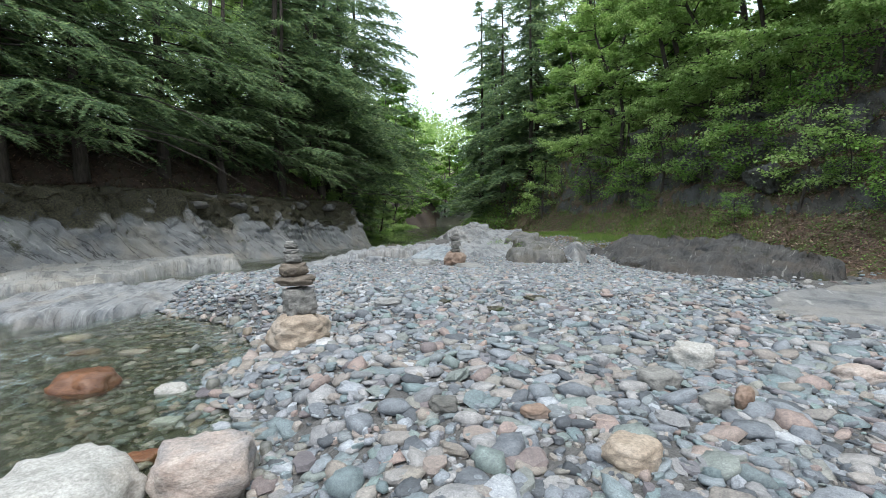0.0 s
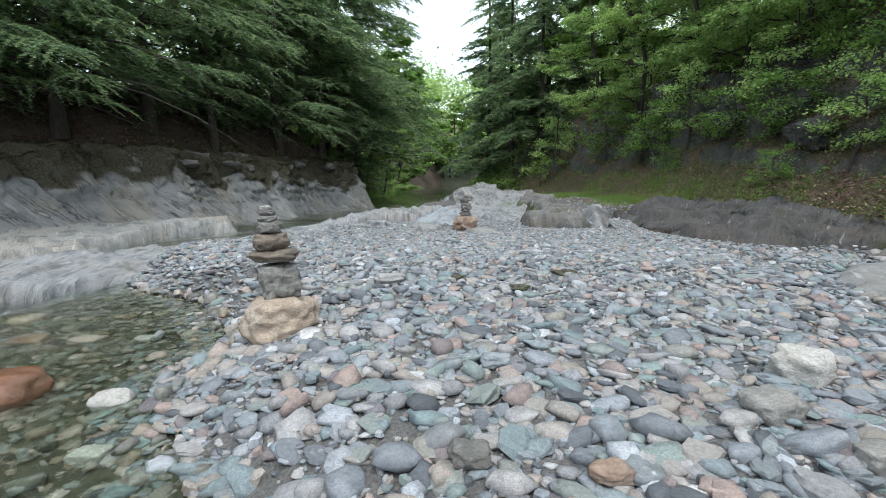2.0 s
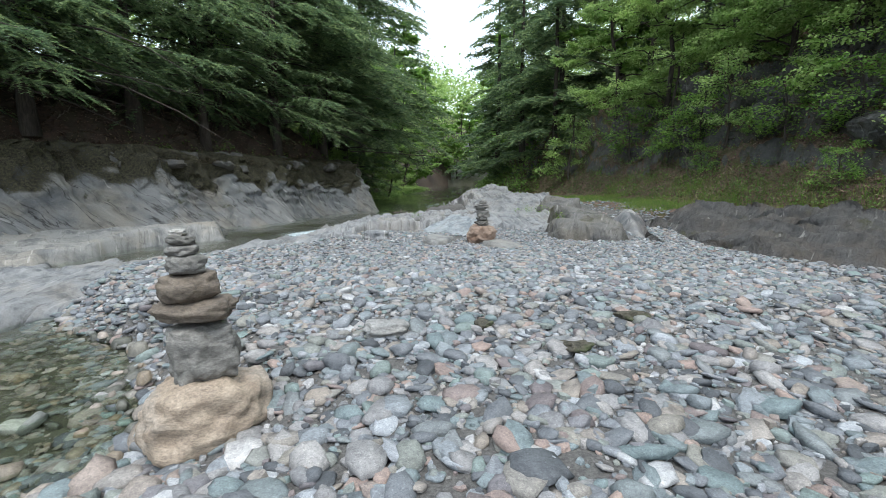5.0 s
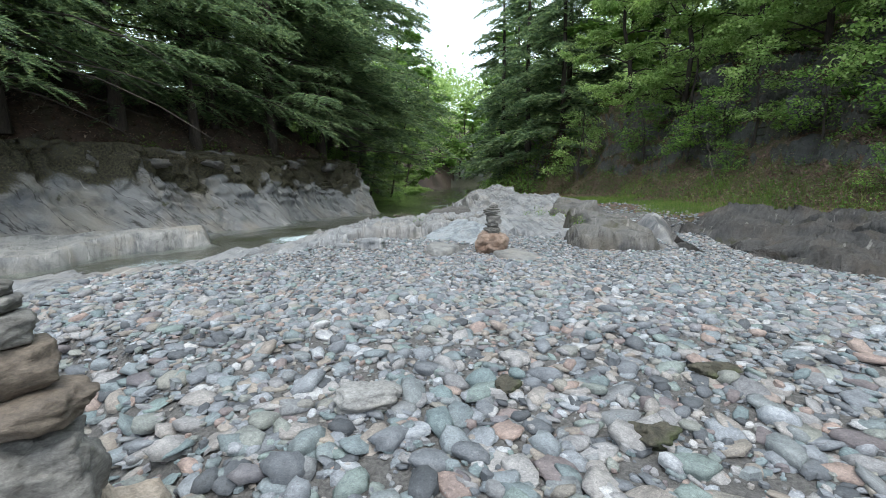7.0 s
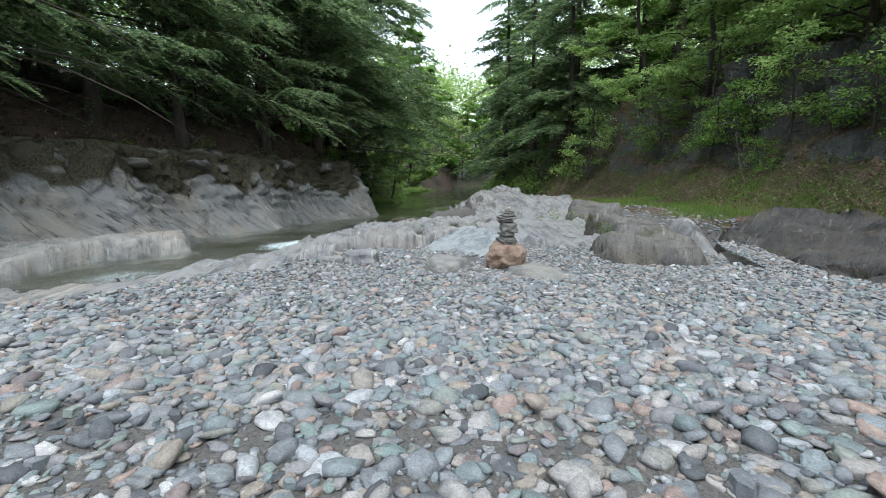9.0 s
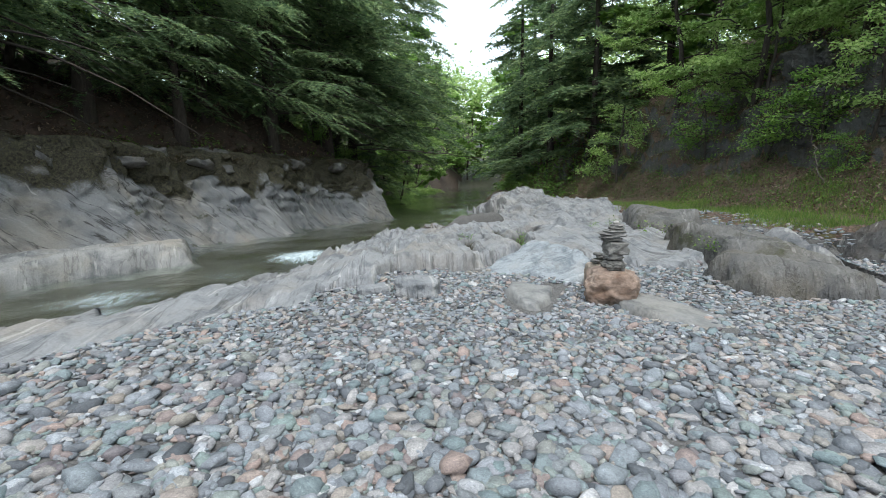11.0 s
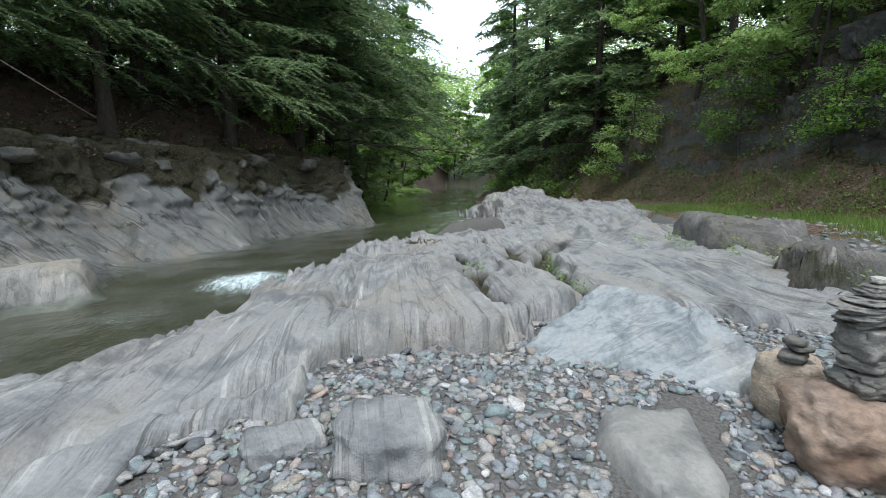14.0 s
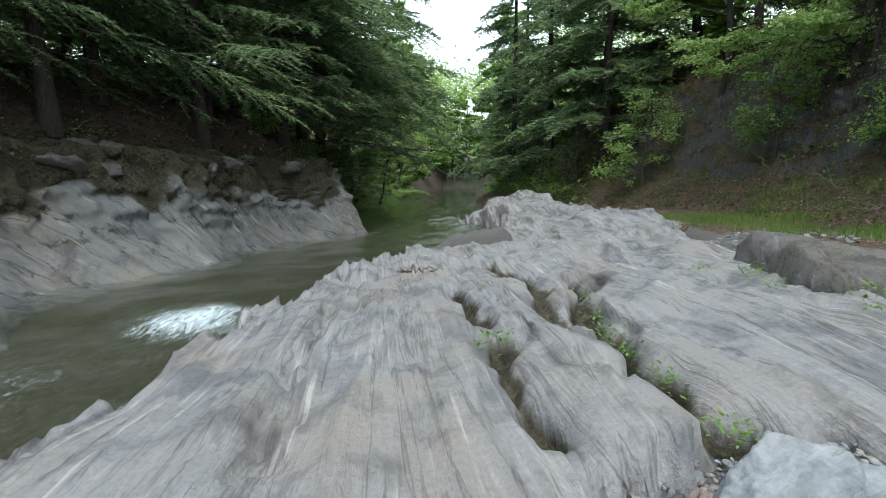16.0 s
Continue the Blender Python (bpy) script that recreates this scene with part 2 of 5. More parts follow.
M_TWIG = plain_material("dead_twig", (0.10, 0.085, 0.07), (0.2, 0.17, 0.14), 12, 0.9, 0.01)
M_HEM = leaf_material("hemlock_needles", [(0, (0.08, 0.135, 0.075)), (0.5, (0.155, 0.24, 0.13)), (0.85, (0.25, 0.35, 0.175)), (1, (0.36, 0.45, 0.21))], 0.55)
M_LEAF = leaf_material("spring_leaves", [(0, (0.18, 0.31, 0.085)), (0.5, (0.34, 0.5, 0.17)), (1, (0.5, 0.64, 0.28))], 0.56)
M_LEAF2 = leaf_material("green_leaves", [(0, (0.11, 0.22, 0.05)), (0.5, (0.19, 0.35, 0.08)), (1, (0.30, 0.46, 0.12))], 0.5)
M_HERB = leaf_material("undergrowth_leaves", [(0, (0.06, 0.13, 0.03)), (0.5, (0.12, 0.24, 0.055)), (1, (0.22, 0.36, 0.09))], 0.45)
M_GRASS = leaf_material("grass", [(0, (0.08, 0.16, 0.03)), (0.5, (0.14, 0.25, 0.045)), (1, (0.26, 0.30, 0.10))], 0.4)
M_LITTER = leaf_material("leaf_litter", [(0, (0.07, 0.04, 0.028)), (0.5, (0.19, 0.115, 0.08)), (1, (0.38, 0.29, 0.23))], 0.15)
M_MOSS = leaf_material("moss_and_dead_leaves", [(0, (0.03, 0.025, 0.015)), (0.5, (0.07, 0.06, 0.025)), (0.8, (0.10, 0.07, 0.045)), (1, (0.2, 0.15, 0.11))], 0.15)
M_WATER = water_material()

# ---- terrain ----


def table(pairs):
    a = np.array(pairs, float)
    return lambda y: np.interp(y, a[:, 0], a[:, 1])


CLIFF = table([(-40, -36), (-10, -25), (0, -20), (5, -16), (8.5, -13), (11, -10.4), (13, -8.7), (15.2, -7.1), (18, -6.2), (20, -5.6), (22, -4.7), (23.8, -3.6),
               (25, -3.9), (26.5, -5.0), (29, -6.4), (35, -6.8), (45, -5.8), (67, -4.5), (110, -1), (200, 8)])
EDGE = table([(-40, -2.5), (-3, -0.6), (0, -0.5), (2.1, -0.9), (2.8, -1.24), (3.5, -1.8), (4.6, -1.85), (5.7, -2.7), (6.3, -3.7), (7, -4.5), (9, -5.4), (10.2, -4.7), (10.6, -3.8), (11.3, -3.5), (12.5, -3.45),
              (14.4, -3.6), (15.2, -2.9), (18.1, -2.6), (19.6, -1.6), (20.2, 0), (24, 0.8), (27, 0.4), (35, 0.8), (45, 1.2), (70, 4), (110, 8), (200, 18)])
TOE = table([(-40, 12), (0, 8.2), (6, 7.4), (12, 6.5), (18, 5.6), (25, 4.6), (32, 3.2), (45, 2.6), (70, 5.5), (110, 10), (200, 21)])


def smooth(a, b, x):
    t = np.clip((x - a) / (b - a), 0, 1)
    return t * t * (3 - 2 * t)


def wave(x, y, seed=0):
    """Cheap smooth noise of about unit size, for whole arrays."""
    r = np.random.RandomState(seed)
    s = 0
    for k in range(7):
        a, f, p = r.uniform(0, 6.28), r.uniform(0.6, 1.9), r.uniform(0, 6.28)
        s = s + np.sin((x * np.cos(a) + y * np.sin(a)) * f * 2 + p + 0.6 * np.sin(y * f * 1.3 + x * 0.7 + p * 2))
    return s / 3.2


def water_level(x, y):
    return -0.19 - 0.17 * smooth(6.5, 9.5, y) + 0.11 * smooth(14.2, 15.3, y) + 0.0015 * np.clip(y - 16, 0, 200)


def ground_height(x, y):
    x, y = np.asarray(x, float), np.asarray(y, float)
    g = 0.0225 * np.clip(y, -10, 14) - 0.01 * np.clip(x, -5, 8) + 0.015 * wave(x * 1.4, y * 1.4, 3)
    g = g - 0.12 * np.exp(-((x + 1.15) ** 2 + (y - 4.15) ** 2) / 0.35)
    g = g - 0.07 * np.exp(-((x - 0.26) ** 2 + (y - 9.4) ** 2) / 0.5)
    s = x - EDGE(y)
    w = water_level(x, y)
    bar = w + 0.02 + (g - w - 0.02) * smooth(0, 0.9, s)
    bed = w - 0.03 + np.clip(s * 0.16, -0.42, 0) + 0.03 * wave(x * 2, y * 2, 5)
    z = np.where(s > 0, bar, bed)
    dl = CLIFF(y) - x
    left = 0.16 * np.abs(wave(x * 2.3, y * 2.3, 9)) * smooth(1.9, 2.6, dl) + np.interp(dl, [0, 0.6, 1.4, 2.1, 3.5, 7, 30, 80], [-1.2, -1.0, 0.3, 1.75, 3.1, 4.5, 10, 20]) + 0.12 * wave(x * 1.1, y * 1.1, 8) * smooth(2.2, 3.5, dl)
    z = np.where(dl > 0, np.maximum(z, left), z)
    dr = x - TOE(y)
    right = np.interp(dr, [-0.6, 0, 1.2, 3.0, 6, 30, 80], [0, 0.12, 1.1, 4.1, 5.6, 16, 34])
    right = right + smooth(0.3, 2.0, dr) * (0.3 * wave(x * 0.9, y * 0.9, 11) + 0.16 * np.abs(wave(x * 2.1, y * 2.1, 12)) + 0.10 * np.abs(wave(x * 3.7, y * 4.1, 13)) + 0.05 * wave(x * 8, y * 8, 18))
    q = right / 0.75 + 0.8 * wave(x * 0.45, y * 0.45, 14) + 0.25 * wave(x * 1.7, y * 1.7, 15)
    step = (np.floor(q) + smooth(0.55, 0.9, q - np.floor(q)) - 0.8 * wave(x * 0.45, y * 0.45, 14)) * 0.75
    right = right + 0.7 * smooth(0.6, 1.4, dr) * smooth(8, 5, dr) * (step - right)
    terrace = 0.2 * smooth(-3.0, -1.7, dr) * smooth(10.0, 12.4, y) * smooth(27, 20, y)
    return z + terrace + np.where(dr > -0.6, right, 0) + 0.22 * np.clip(y - 112, 0, 150)


def link_mesh(name, verts, faces, materials, shade=True, ids=None):
    """A mesh object from arrays: faces is one array of triangles or quads, or a list of such arrays."""
    faces = faces if isinstance(faces, list) else [faces]
    me = bpy.data.meshes.new(name)
    verts = np.asarray(verts, np.float32)
    me.vertices.add(len(verts))
    me.vertices.foreach_set("co", verts.ravel())
    loops = np.concatenate([np.asarray(f).ravel() for f in faces])
    sizes = np.concatenate([np.full(len(f), np.asarray(f).shape[1]) for f in faces])
    starts = np.concatenate([[0], np.cumsum(sizes)[:-1]])
    me.loops.add(len(loops))
    me.loops.foreach_set("vertex_index", loops.astype(np.int32))
    me.polygons.add(len(sizes))
    me.polygons.foreach_set("loop_start", starts.astype(np.int32))
    me.polygons.foreach_set("loop_total", sizes.astype(np.int32))
    for m in materials if isinstance(materials, (list, tuple)) else [materials]:
        me.materials.append(m)
    if ids is not None:
        me.polygons.foreach_set("material_index", np.asarray(ids, np.int32))
    me.polygons.foreach_set("use_smooth", np.full(len(sizes), shade))
    me.update()
    me.validate()
    return new(name, me)


def grid_faces(nx, ny, keep=None):
    i, j = np.meshgrid(np.arange(nx - 1), np.arange(ny - 1))
    a = (j * nx + i).ravel()
    f = np.stack([a, a + 1, a + nx + 1, a + nx], 1)
    return f if keep is None else f[keep[f].any(1)]


def compact(v, f):
    u, inv = np.unique(f, return_inverse=True)
    return v[u], inv.reshape(f.shape)


def spaced(stops):
    return np.concatenate([np.arange(a, b, s) for a, b, s in stops])



def inside_distance(poly, X, Y):
    """Signed distance to a polygon, positive inside."""
    p = np.array(poly, float)
    q = np.roll(p, -1, 0)
    d = np.full(X.shape, 1e9)
    odd = np.zeros(X.shape, bool)
    for (ax, ay), (bx, by) in zip(p, q):
        ex, ey = bx - ax, by - ay
        t = np.clip(((X - ax) * ex + (Y - ay) * ey) / (ex * ex + ey * ey), 0, 1)
        d = np.minimum(d, np.hypot(X - ax - t * ex, Y - ay - t * ey))
        if ay != by:
            odd ^= ((ay > Y) != (by > Y)) & (X < ex * (Y - ay) / (by - ay) + ax)
    return np.where(odd, d, -d)


main_poly = [(-7.6, 6.3), (-5.2, 5.6), (-4.4, 5.6), (-4.0, 6.5), (-3.4, 7.4), (-2.9, 8.1), (-2.62, 8.5), (-2.4, 8.7), (-2.0, 8.82), (-1.95, 9.4), (-1.75, 9.6), (-1.65, 10.05), (-0.84, 10.2), (-0.35, 10.75),
             (0.4, 10.9), (1.2, 10.2), (1.75, 10.4), (2.3, 12.2), (3, 15), (3.6, 18), (3.2, 24), (2.6, 28), (0.6, 28.3), (-0.6, 26.8), (0.6, 24), (0, 20.2), (-2, 19.6), (-2.7, 18.1),
             (-3.0, 15.2), (-3.55, 14.4), (-3.3, 13.3), (-3.35, 12.4), (-3.4, 11.2), (-3.75, 10.7), (-4.7, 10.4), (-5.6, 9.6), (-6.8, 8.6), (-8, 7.6)]
main_tops = [(-2.15, 9.0, 0.27), (-2.45, 8.95, 0.25), (-2.8, 8.8, 0.1), (-2.1, 9.5, 0.3), (-1.9, 9.8, 0.33), (-2.3, 9.9, 0.36), (-3.2, 9.2, 0.02), (-6.5, 6.8, -0.12), (-5, 7, -0.08), (-4.08, 8.58, -0.1), (-2.9, 8.44, 0.05), (-4.8, 10.2, -0.16), (-2.9, 10.4, 0.12), (-2.38, 10.4, 0.27), (-2.0, 10.5, 0.43), (-1.6, 10.7, 0.55),
             (-1.1, 10.8, 0.57), (-0.8, 11.2, 0.55), (-0.54, 11.4, 0.45), (-3.3, 12.3, -0.1), (-2.4, 12.3, 0.25), (-1.5, 12.5, 0.5), (-0.95, 13.6, 0.42), (-0.5, 13.2, 0.4), (-1.4, 14.6, 0.24),
             (-2.7, 14.6, 0.0), (-2.1, 18.1, -0.1), (-1, 19, -0.12), (-0.2, 19.6, -0.06), (0, 12.6, 0.32), (0.56, 12.6, 0.42), (0.8, 11.4, 0.36), (1.5, 11.2, 0.3), (1.6, 12.8, 0.42), (2.2, 14, 0.5), (1.65, 14.4, 0.34),
             (0.2, 16, 0.26), (0.3, 18.4, 0.12), (0.3, 21, 0.05), (1.67, 24.1, 0.75), (2.0, 27, 1.0), (2.8, 20, 0.7), (0.9, 23.5, 0.4), (1, 18, 0.3), (-0.2, 26.6, 0.1), (0.9, 26, 0.55)]
dark_poly = [(3.6, 11.6), (3.1, 9.7), (3.05, 8.6), (3.4, 7.8), (3.9, 7.2), (4.4, 6.85), (5.5, 7.0), (6.8, 7.3), (7.1, 9.5), (6.7, 11.2), (6.0, 12.5), (4.9, 12.9), (4.2, 12.7)]
dark_tops = [(4.3, 12.3, 0.36), (4.8, 12.1, 0.56), (5.3, 12.0, 0.62), (5.8, 11.6, 0.5), (6.1, 10.9, 0.62), (6.4, 10.0, 0.66), (6.6, 9.0, 0.6), (6.8, 8.0, 0.45), (3.6, 10.6, 0.2), (4.4, 10.6, 0.3), (3.5, 8.8, 0.15), (4.9, 9.6, 0.34), (4.5, 7.7, 0.16), (5.7, 8.2, 0.3), (5.0, 10.9, 0.4), (5.7, 9.9, 0.42)]
block_poly = [(1.2, 9.85), (1.3, 9.35), (1.65, 9.25), (2.2, 9.2), (2.6, 9.3), (2.9, 9.6), (2.9, 10.7), (2.8, 11.8), (2.3, 12.5), (1.8, 12.3), (1.62, 11.2), (1.45, 10.5)]
block_tops = [(1.45, 10.0, 0.36), (1.75, 10.2, 0.58), (1.95, 10.8, 0.68), (2.25, 11.2, 0.64), (2.15, 9.9, 0.5), (2.5, 9.5, 0.28), (1.6, 9.6, 0.3), (2.75, 10.5, 0.42), (1.95, 11.8, 0.55), (2.3, 12.1, 0.58)]
plate_poly = [(2.45, 9.4), (3.0, 8.7), (3.25, 9.0), (3.5, 10.2), (3.9, 11.4), (4.3, 12.6), (3.5, 13.3), (2.8, 12.4), (2.6, 10.8)]
plate_tops = [(2.6, 9.6, 0.25), (3.0, 9.1, 0.22), (3.2, 10.2, 0.34), (3.5, 11.4, 0.45), (3.5, 12.6, 0.52), (2.9, 11.4, 0.46)]
flat_poly = [(3.5, 6.2), (3.0, 4.9), (3.1, 4.1), (3.7, 3.6), (6.6, 3.8), (7.4, 6.0), (6.6, 7.1), (5.3, 7.0)]
flat_tops = [(3.4, 5, 0.14), (4.4, 6.35, 0.16), (5.5, 5, 0.14), (6.5, 6.5, 0.16)]

gx = spaced([(-400, -60, 40), (-60, -20, 2.0), (-20, -12, 0.5), (-12, 4.6, 0.16), (4.6, 11, 0.075), (11, 13, 0.2), (13, 20, 0.5), (20, 60, 2.5), (60, 421, 40)])
gy = spaced([(-200, -40, 40), (-40, -4, 1.5), (-4, 5, 0.16), (5, 24, 0.1), (24, 40, 0.4), (40, 80, 1.5), (80, 200, 8), (200, 900, 60)])
X, Y = np.meshgrid(gx, gy)
Z = ground_height(X, Y) - 0.7 * smooth(0.25, 0.6, inside_distance(main_poly, X, Y)) - 0.35 * smooth(0.05, 0.5, inside_distance(dark_poly, X, Y)) - 0.3 * smooth(0.05, 0.4, np.maximum(inside_distance(block_poly, X, Y), inside_distance(plate_poly, X, Y))) - 0.2 * smooth(0.1, 0.6, inside_distance(flat_poly, X, Y))
f = grid_faces(len(gx), len(gy))
cx, cy = X.ravel()[f].mean(1), Y.ravel()[f].mean(1)
cs, cl, cr = cx - EDGE(cy), CLIFF(cy) - cx, cx - TOE(cy)
P = np.stack([X, Y, Z], -1).reshape(-1, 3)[f]
nz = np.cross(P[:, 2] - P[:, 0], P[:, 3] - P[:, 1])
nz = nz[:, 2] / np.linalg.norm(nz, axis=1)
steep = (nz + 0.08 * wave(cx * 3, cy * 3, 16) < 0.40) & (cr > 0.5) & (cr < 7)
ids = np.where(cl > 0.9, 1, np.where(steep, 4, np.where(cr > -0.5 - 1.8 * smooth(11, 12.5, cy), 2, np.where(cs > 0.1, 0, 3))))
ground = link_mesh("ground", np.stack([X, Y, Z], -1).reshape(-1, 3), f, [M_SAND, M_SOIL, M_BANK, M_BED, M_BANKROCK], ids=ids)
tagged(ground, "gravel bar, stream bed and forested valley sides", "ground", kind="structure")

wx = spaced([(-40, -14, 2), (-14, -6, 0.2), (-6, 1, 0.08), (1, 4, 0.3), (4, 20, 2)])
wy = spaced([(-30, -2, 1.5), (-2, 8, 0.12), (8, 18, 0.08), (18, 30, 0.2), (30, 70, 1), (70, 200, 6)])
X, Y = np.meshgrid(wx, wy)
Z = water_level(X, Y) + 0.012 * wave(X * 2.5, Y * 1.6, 21) * smooth(6, 8, Y + 0 * X) * (1 + 1.6 * smooth(14, 17, Y)) + (0.006 + 0.009 * smooth(-2.6, -3.4, X) * smooth(7, 5, Y)) * wave(X * 5, Y * 4, 22)
torn_white = np.zeros_like(X)
# White water; the near-left patches also paint in sky reflection on the riffles.
for px, py, ax, ay, k in [(-4.2, 14.8, 0.85, 0.65, 0.8), (-3.75, 14.6, 0.6, 0.45, 0.5), (-4.9, 13.2, 0.8, 0.8, 0.4), (-5.8, 11.6, 1.0, 0.9, 0.55), (-5.2, 10.9, 0.6, 0.4, 0.5), (-3.6, 3.4, 0.5, 0.7, 0.5), (-3.9, 4.4, 0.5, 0.5, 0.4),
                          (-4.6, 6.2, 0.6, 0.25, 0.5), (-3.6, 2.9, 0.9, 0.9, 0.5), (-3.0, 2.5, 0.5, 0.5, 0.4), (-4.6, 4.2, 0.8, 0.8, 0.5), (-3.2, 22, 0.5, 1.0, 0.35), (-4.6, 5.2, 0.5, 0.6, 0.4)]:
    torn_white = np.maximum(torn_white, k * np.exp(-((X - px) / ax) ** 2 - ((Y - py) / ay) ** 2))
Z = Z + 0.05 * np.clip(torn_white - 0.3, 0, 1) * (0.4 + wave(X * 6, Y * 3, 23))
keep = ((X - EDGE(Y) < 1.6) & (CLIFF(Y) - X < 1.2)).ravel()
v, f = compact(np.stack([X, Y, Z, torn_white], -1).reshape(-1, 4), grid_faces(len(wx), len(wy), keep))
water = link_mesh("water", v[:, :3], f, M_WATER)
water.data.attributes.new("foam_and_glint", "FLOAT", "POINT").data.foreach_set("value", v[:, 3].astype(np.float32))
water.visible_shadow = False
tagged(water, "clear greenish brook water running over stones", "water", kind="structure")


def tops(points, X, Y, power=2.6):
    s = w = 0
    for x, y, z in points:
        k = 1 / (np.hypot(X - x, (Y - y) * 0.8) ** power + 0.12)
        s, w = s + k * z, w + k
    return s / w


def trench(line, X, Y, width):
    d = np.full(X.shape, 1e9)
    for (ax, ay), (bx, by) in zip(line, line[1:]):
        ex, ey = bx - ax, by - ay
        t = np.clip(((X - ax) * ex + (Y - ay) * ey) / (ex * ex + ey * ey), 0, 1)
        d = np.minimum(d, np.hypot(X - ax - t * ex, Y - ay - t * ey))
    return np.exp(-((d + 0.06 * wave(X * 4, Y * 4, 77)) / width) ** 2)


def layers(X, Y, seed=0, turn=0.12):
    """Ribs of standing layers: quick across x, slow along y."""
    u = X * np.cos(turn) + Y * np.sin(turn) + 0.05 * wave(X * 2, Y * 1.2, seed + 1)
    s = 0
    for k, (f, a) in enumerate(((2.3, 0.45), (5.1, 0.34), (11.7, 0.26), (24, 0.17), (43, 0.1))):
        ph = 1.1 * np.sin(Y * 0.4 * (k + 1) + k) + wave(X * 0.8, Y * 0.5, seed + k)
        s = s + a * (1 - 2 * np.abs(np.sin(u * f + ph)) ** 0.8)
    return s


def outcrop(name, poly, points, box, step, material, face=0.3, rib=0.06, seed=0, cuts=(), terrace=0.0, turn=0.12, flute=0.05, crag=0.0, lump=0.0):
    x = np.arange(box[0], box[2], step)
    y = np.arange(box[1], box[3], step * 1.3)
    X, Y = np.meshgrid(x, y)
    d = inside_distance(poly, X, Y) + 0.12 * wave(X * 1.7, Y * 1.7, seed + 5) + flute * layers(X, Y, seed, turn)
    t = tops(points, X, Y)
    if terrace:
        q = t / 0.15 + 0.5 * wave(X * 1.1, Y * 1.1, seed + 9)
        st = (np.floor(q) + smooth(0.62, 1.0, q - np.floor(q)) - 0.5 * wave(X * 1.1, Y * 1.1, seed + 9)) * 0.15
        t = t * (1 - terrace) + st * terrace
    low = np.minimum(ground_height(X, Y), water_level(X, Y)) - 0.35
    k = smooth(-0.1, face, d)
    z = low + (t - low) * (0.25 * k + 0.75 * k ** 0.6)
    z = z + k * (rib * layers(X, Y, seed, turn) + 0.035 * wave(X * 2.2, Y * 1.1, seed + 7) + lump * (np.abs(wave(X * 1.3, Y * 1.1, seed + 14)) - 0.5 + 0.35 * wave(X * 3.7, Y * 3.1, seed + 15)) + crag * smooth(14, 17, Y) * smooth(-0.2, 1.2, X) * (np.abs(wave(X * 1.6, Y * 0.9, seed + 12)) - 0.4 + 0.5 * layers(X * 1.5, Y, seed + 13, 0.5)))
    # Mask of the first three cuts; the rock colour goes dark brown along it.
    trench_mask = np.zeros_like(z)
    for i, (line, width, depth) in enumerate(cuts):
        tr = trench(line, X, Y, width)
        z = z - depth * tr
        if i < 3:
            trench_mask = np.maximum(trench_mask, tr + 0.12 * wave(X * 9, Y * 9, seed + 17))
    X = X + 0.3 * rib * wave(Y * 1.5, z * 9 + X, seed + 31)
    keep = (k > 0.001).ravel()
    v, f = compact(np.stack([X, Y, z, trench_mask], -1).reshape(-1, 4), grid_faces(len(x), len(y), keep))
    ob = link_mesh(name, v[:, :3], f, material)
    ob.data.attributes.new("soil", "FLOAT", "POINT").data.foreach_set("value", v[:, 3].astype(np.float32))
    return ob


gully = [(0.16, 14.3), (-0.07, 12.93), (-0.13, 12.37), (-0.08, 11.73), (-0.05, 11.41), (0.05, 11.2)]
furrow = [(-1.12, 14.13), (-0.96, 12.59), (-0.88, 11.99), (-0.86, 11.51), (-0.79, 11.13)]
notch = [(-0.42, 12.5), (-0.4, 13.2), (-0.31, 14.1), (-0.6, 15.4)]
pot = [(-0.42, 11.72), (-0.36, 11.74)]
rift = [(0.9, 17.5), (1.2, 15.8), (1.5, 14.4), (2.0, 13.2)]
furrow_b = [(-1.9, 10.9), (-2.1, 12.5), (-2.4, 14.5)]
seam = [(-2.2, 15.6), (-1.2, 16.4), (-0.4, 17.6), (0.6, 18.4)]
joint = [(-2.9, 9.4), (-2.2, 9.75), (-1.6, 10.2)]
ledge = outcrop("bedrock_ledge", main_poly, main_tops, (-8.6, 5, 4.4, 29), 0.03, M_ROCK, 0.24, 0.07, 40, [(gully, 0.11, 0.28), (furrow, 0.07, 0.18), (notch, 0.11, 0.16), (pot, 0.08, 0.08), (rift, 0.16, 0.22), (furrow_b, 0.05, 0.1), (joint, 0.05, 0.12), (seam, 0.3, 0.2)], 0.4, 0.1, 0.18, 0.14)
tagged(ledge, "grey foliated bedrock ledge with streaked standing layers", "rock", kind="structure")
dark = outcrop("bedrock_outcrop", dark_poly, dark_tops, (2.4, 6.2, 7.8, 13.6), 0.045, M_DARKROCK, 0.45, 0.17, 60, (), 0.35, 0.9, 0.16, 0.0, 0.15)
tagged(dark, "dark weathered bedrock outcrop beside the gravel", "rock", kind="structure")
block = outcrop("bedrock_block", block_poly, block_tops, (0.8, 8.6, 3.3, 13.0), 0.03, M_HUMP, 0.3, 0.09, 65, (), 0.2, 0.5, 0.1, 0.0, 0.04)
tagged(block, "grey-brown wedge of layered bedrock beside the gravel", "rock", kind="structure")
plate = outcrop("bedrock_plate", plate_poly, plate_tops, (1.9, 8.0, 4.8, 13.9), 0.05, M_SMOOTH, 0.6, 0.04, 67, (), 0.0, 0.7, 0.05)
tagged(plate, "low smooth bedrock between the gravel and the grass", "rock", kind="structure")
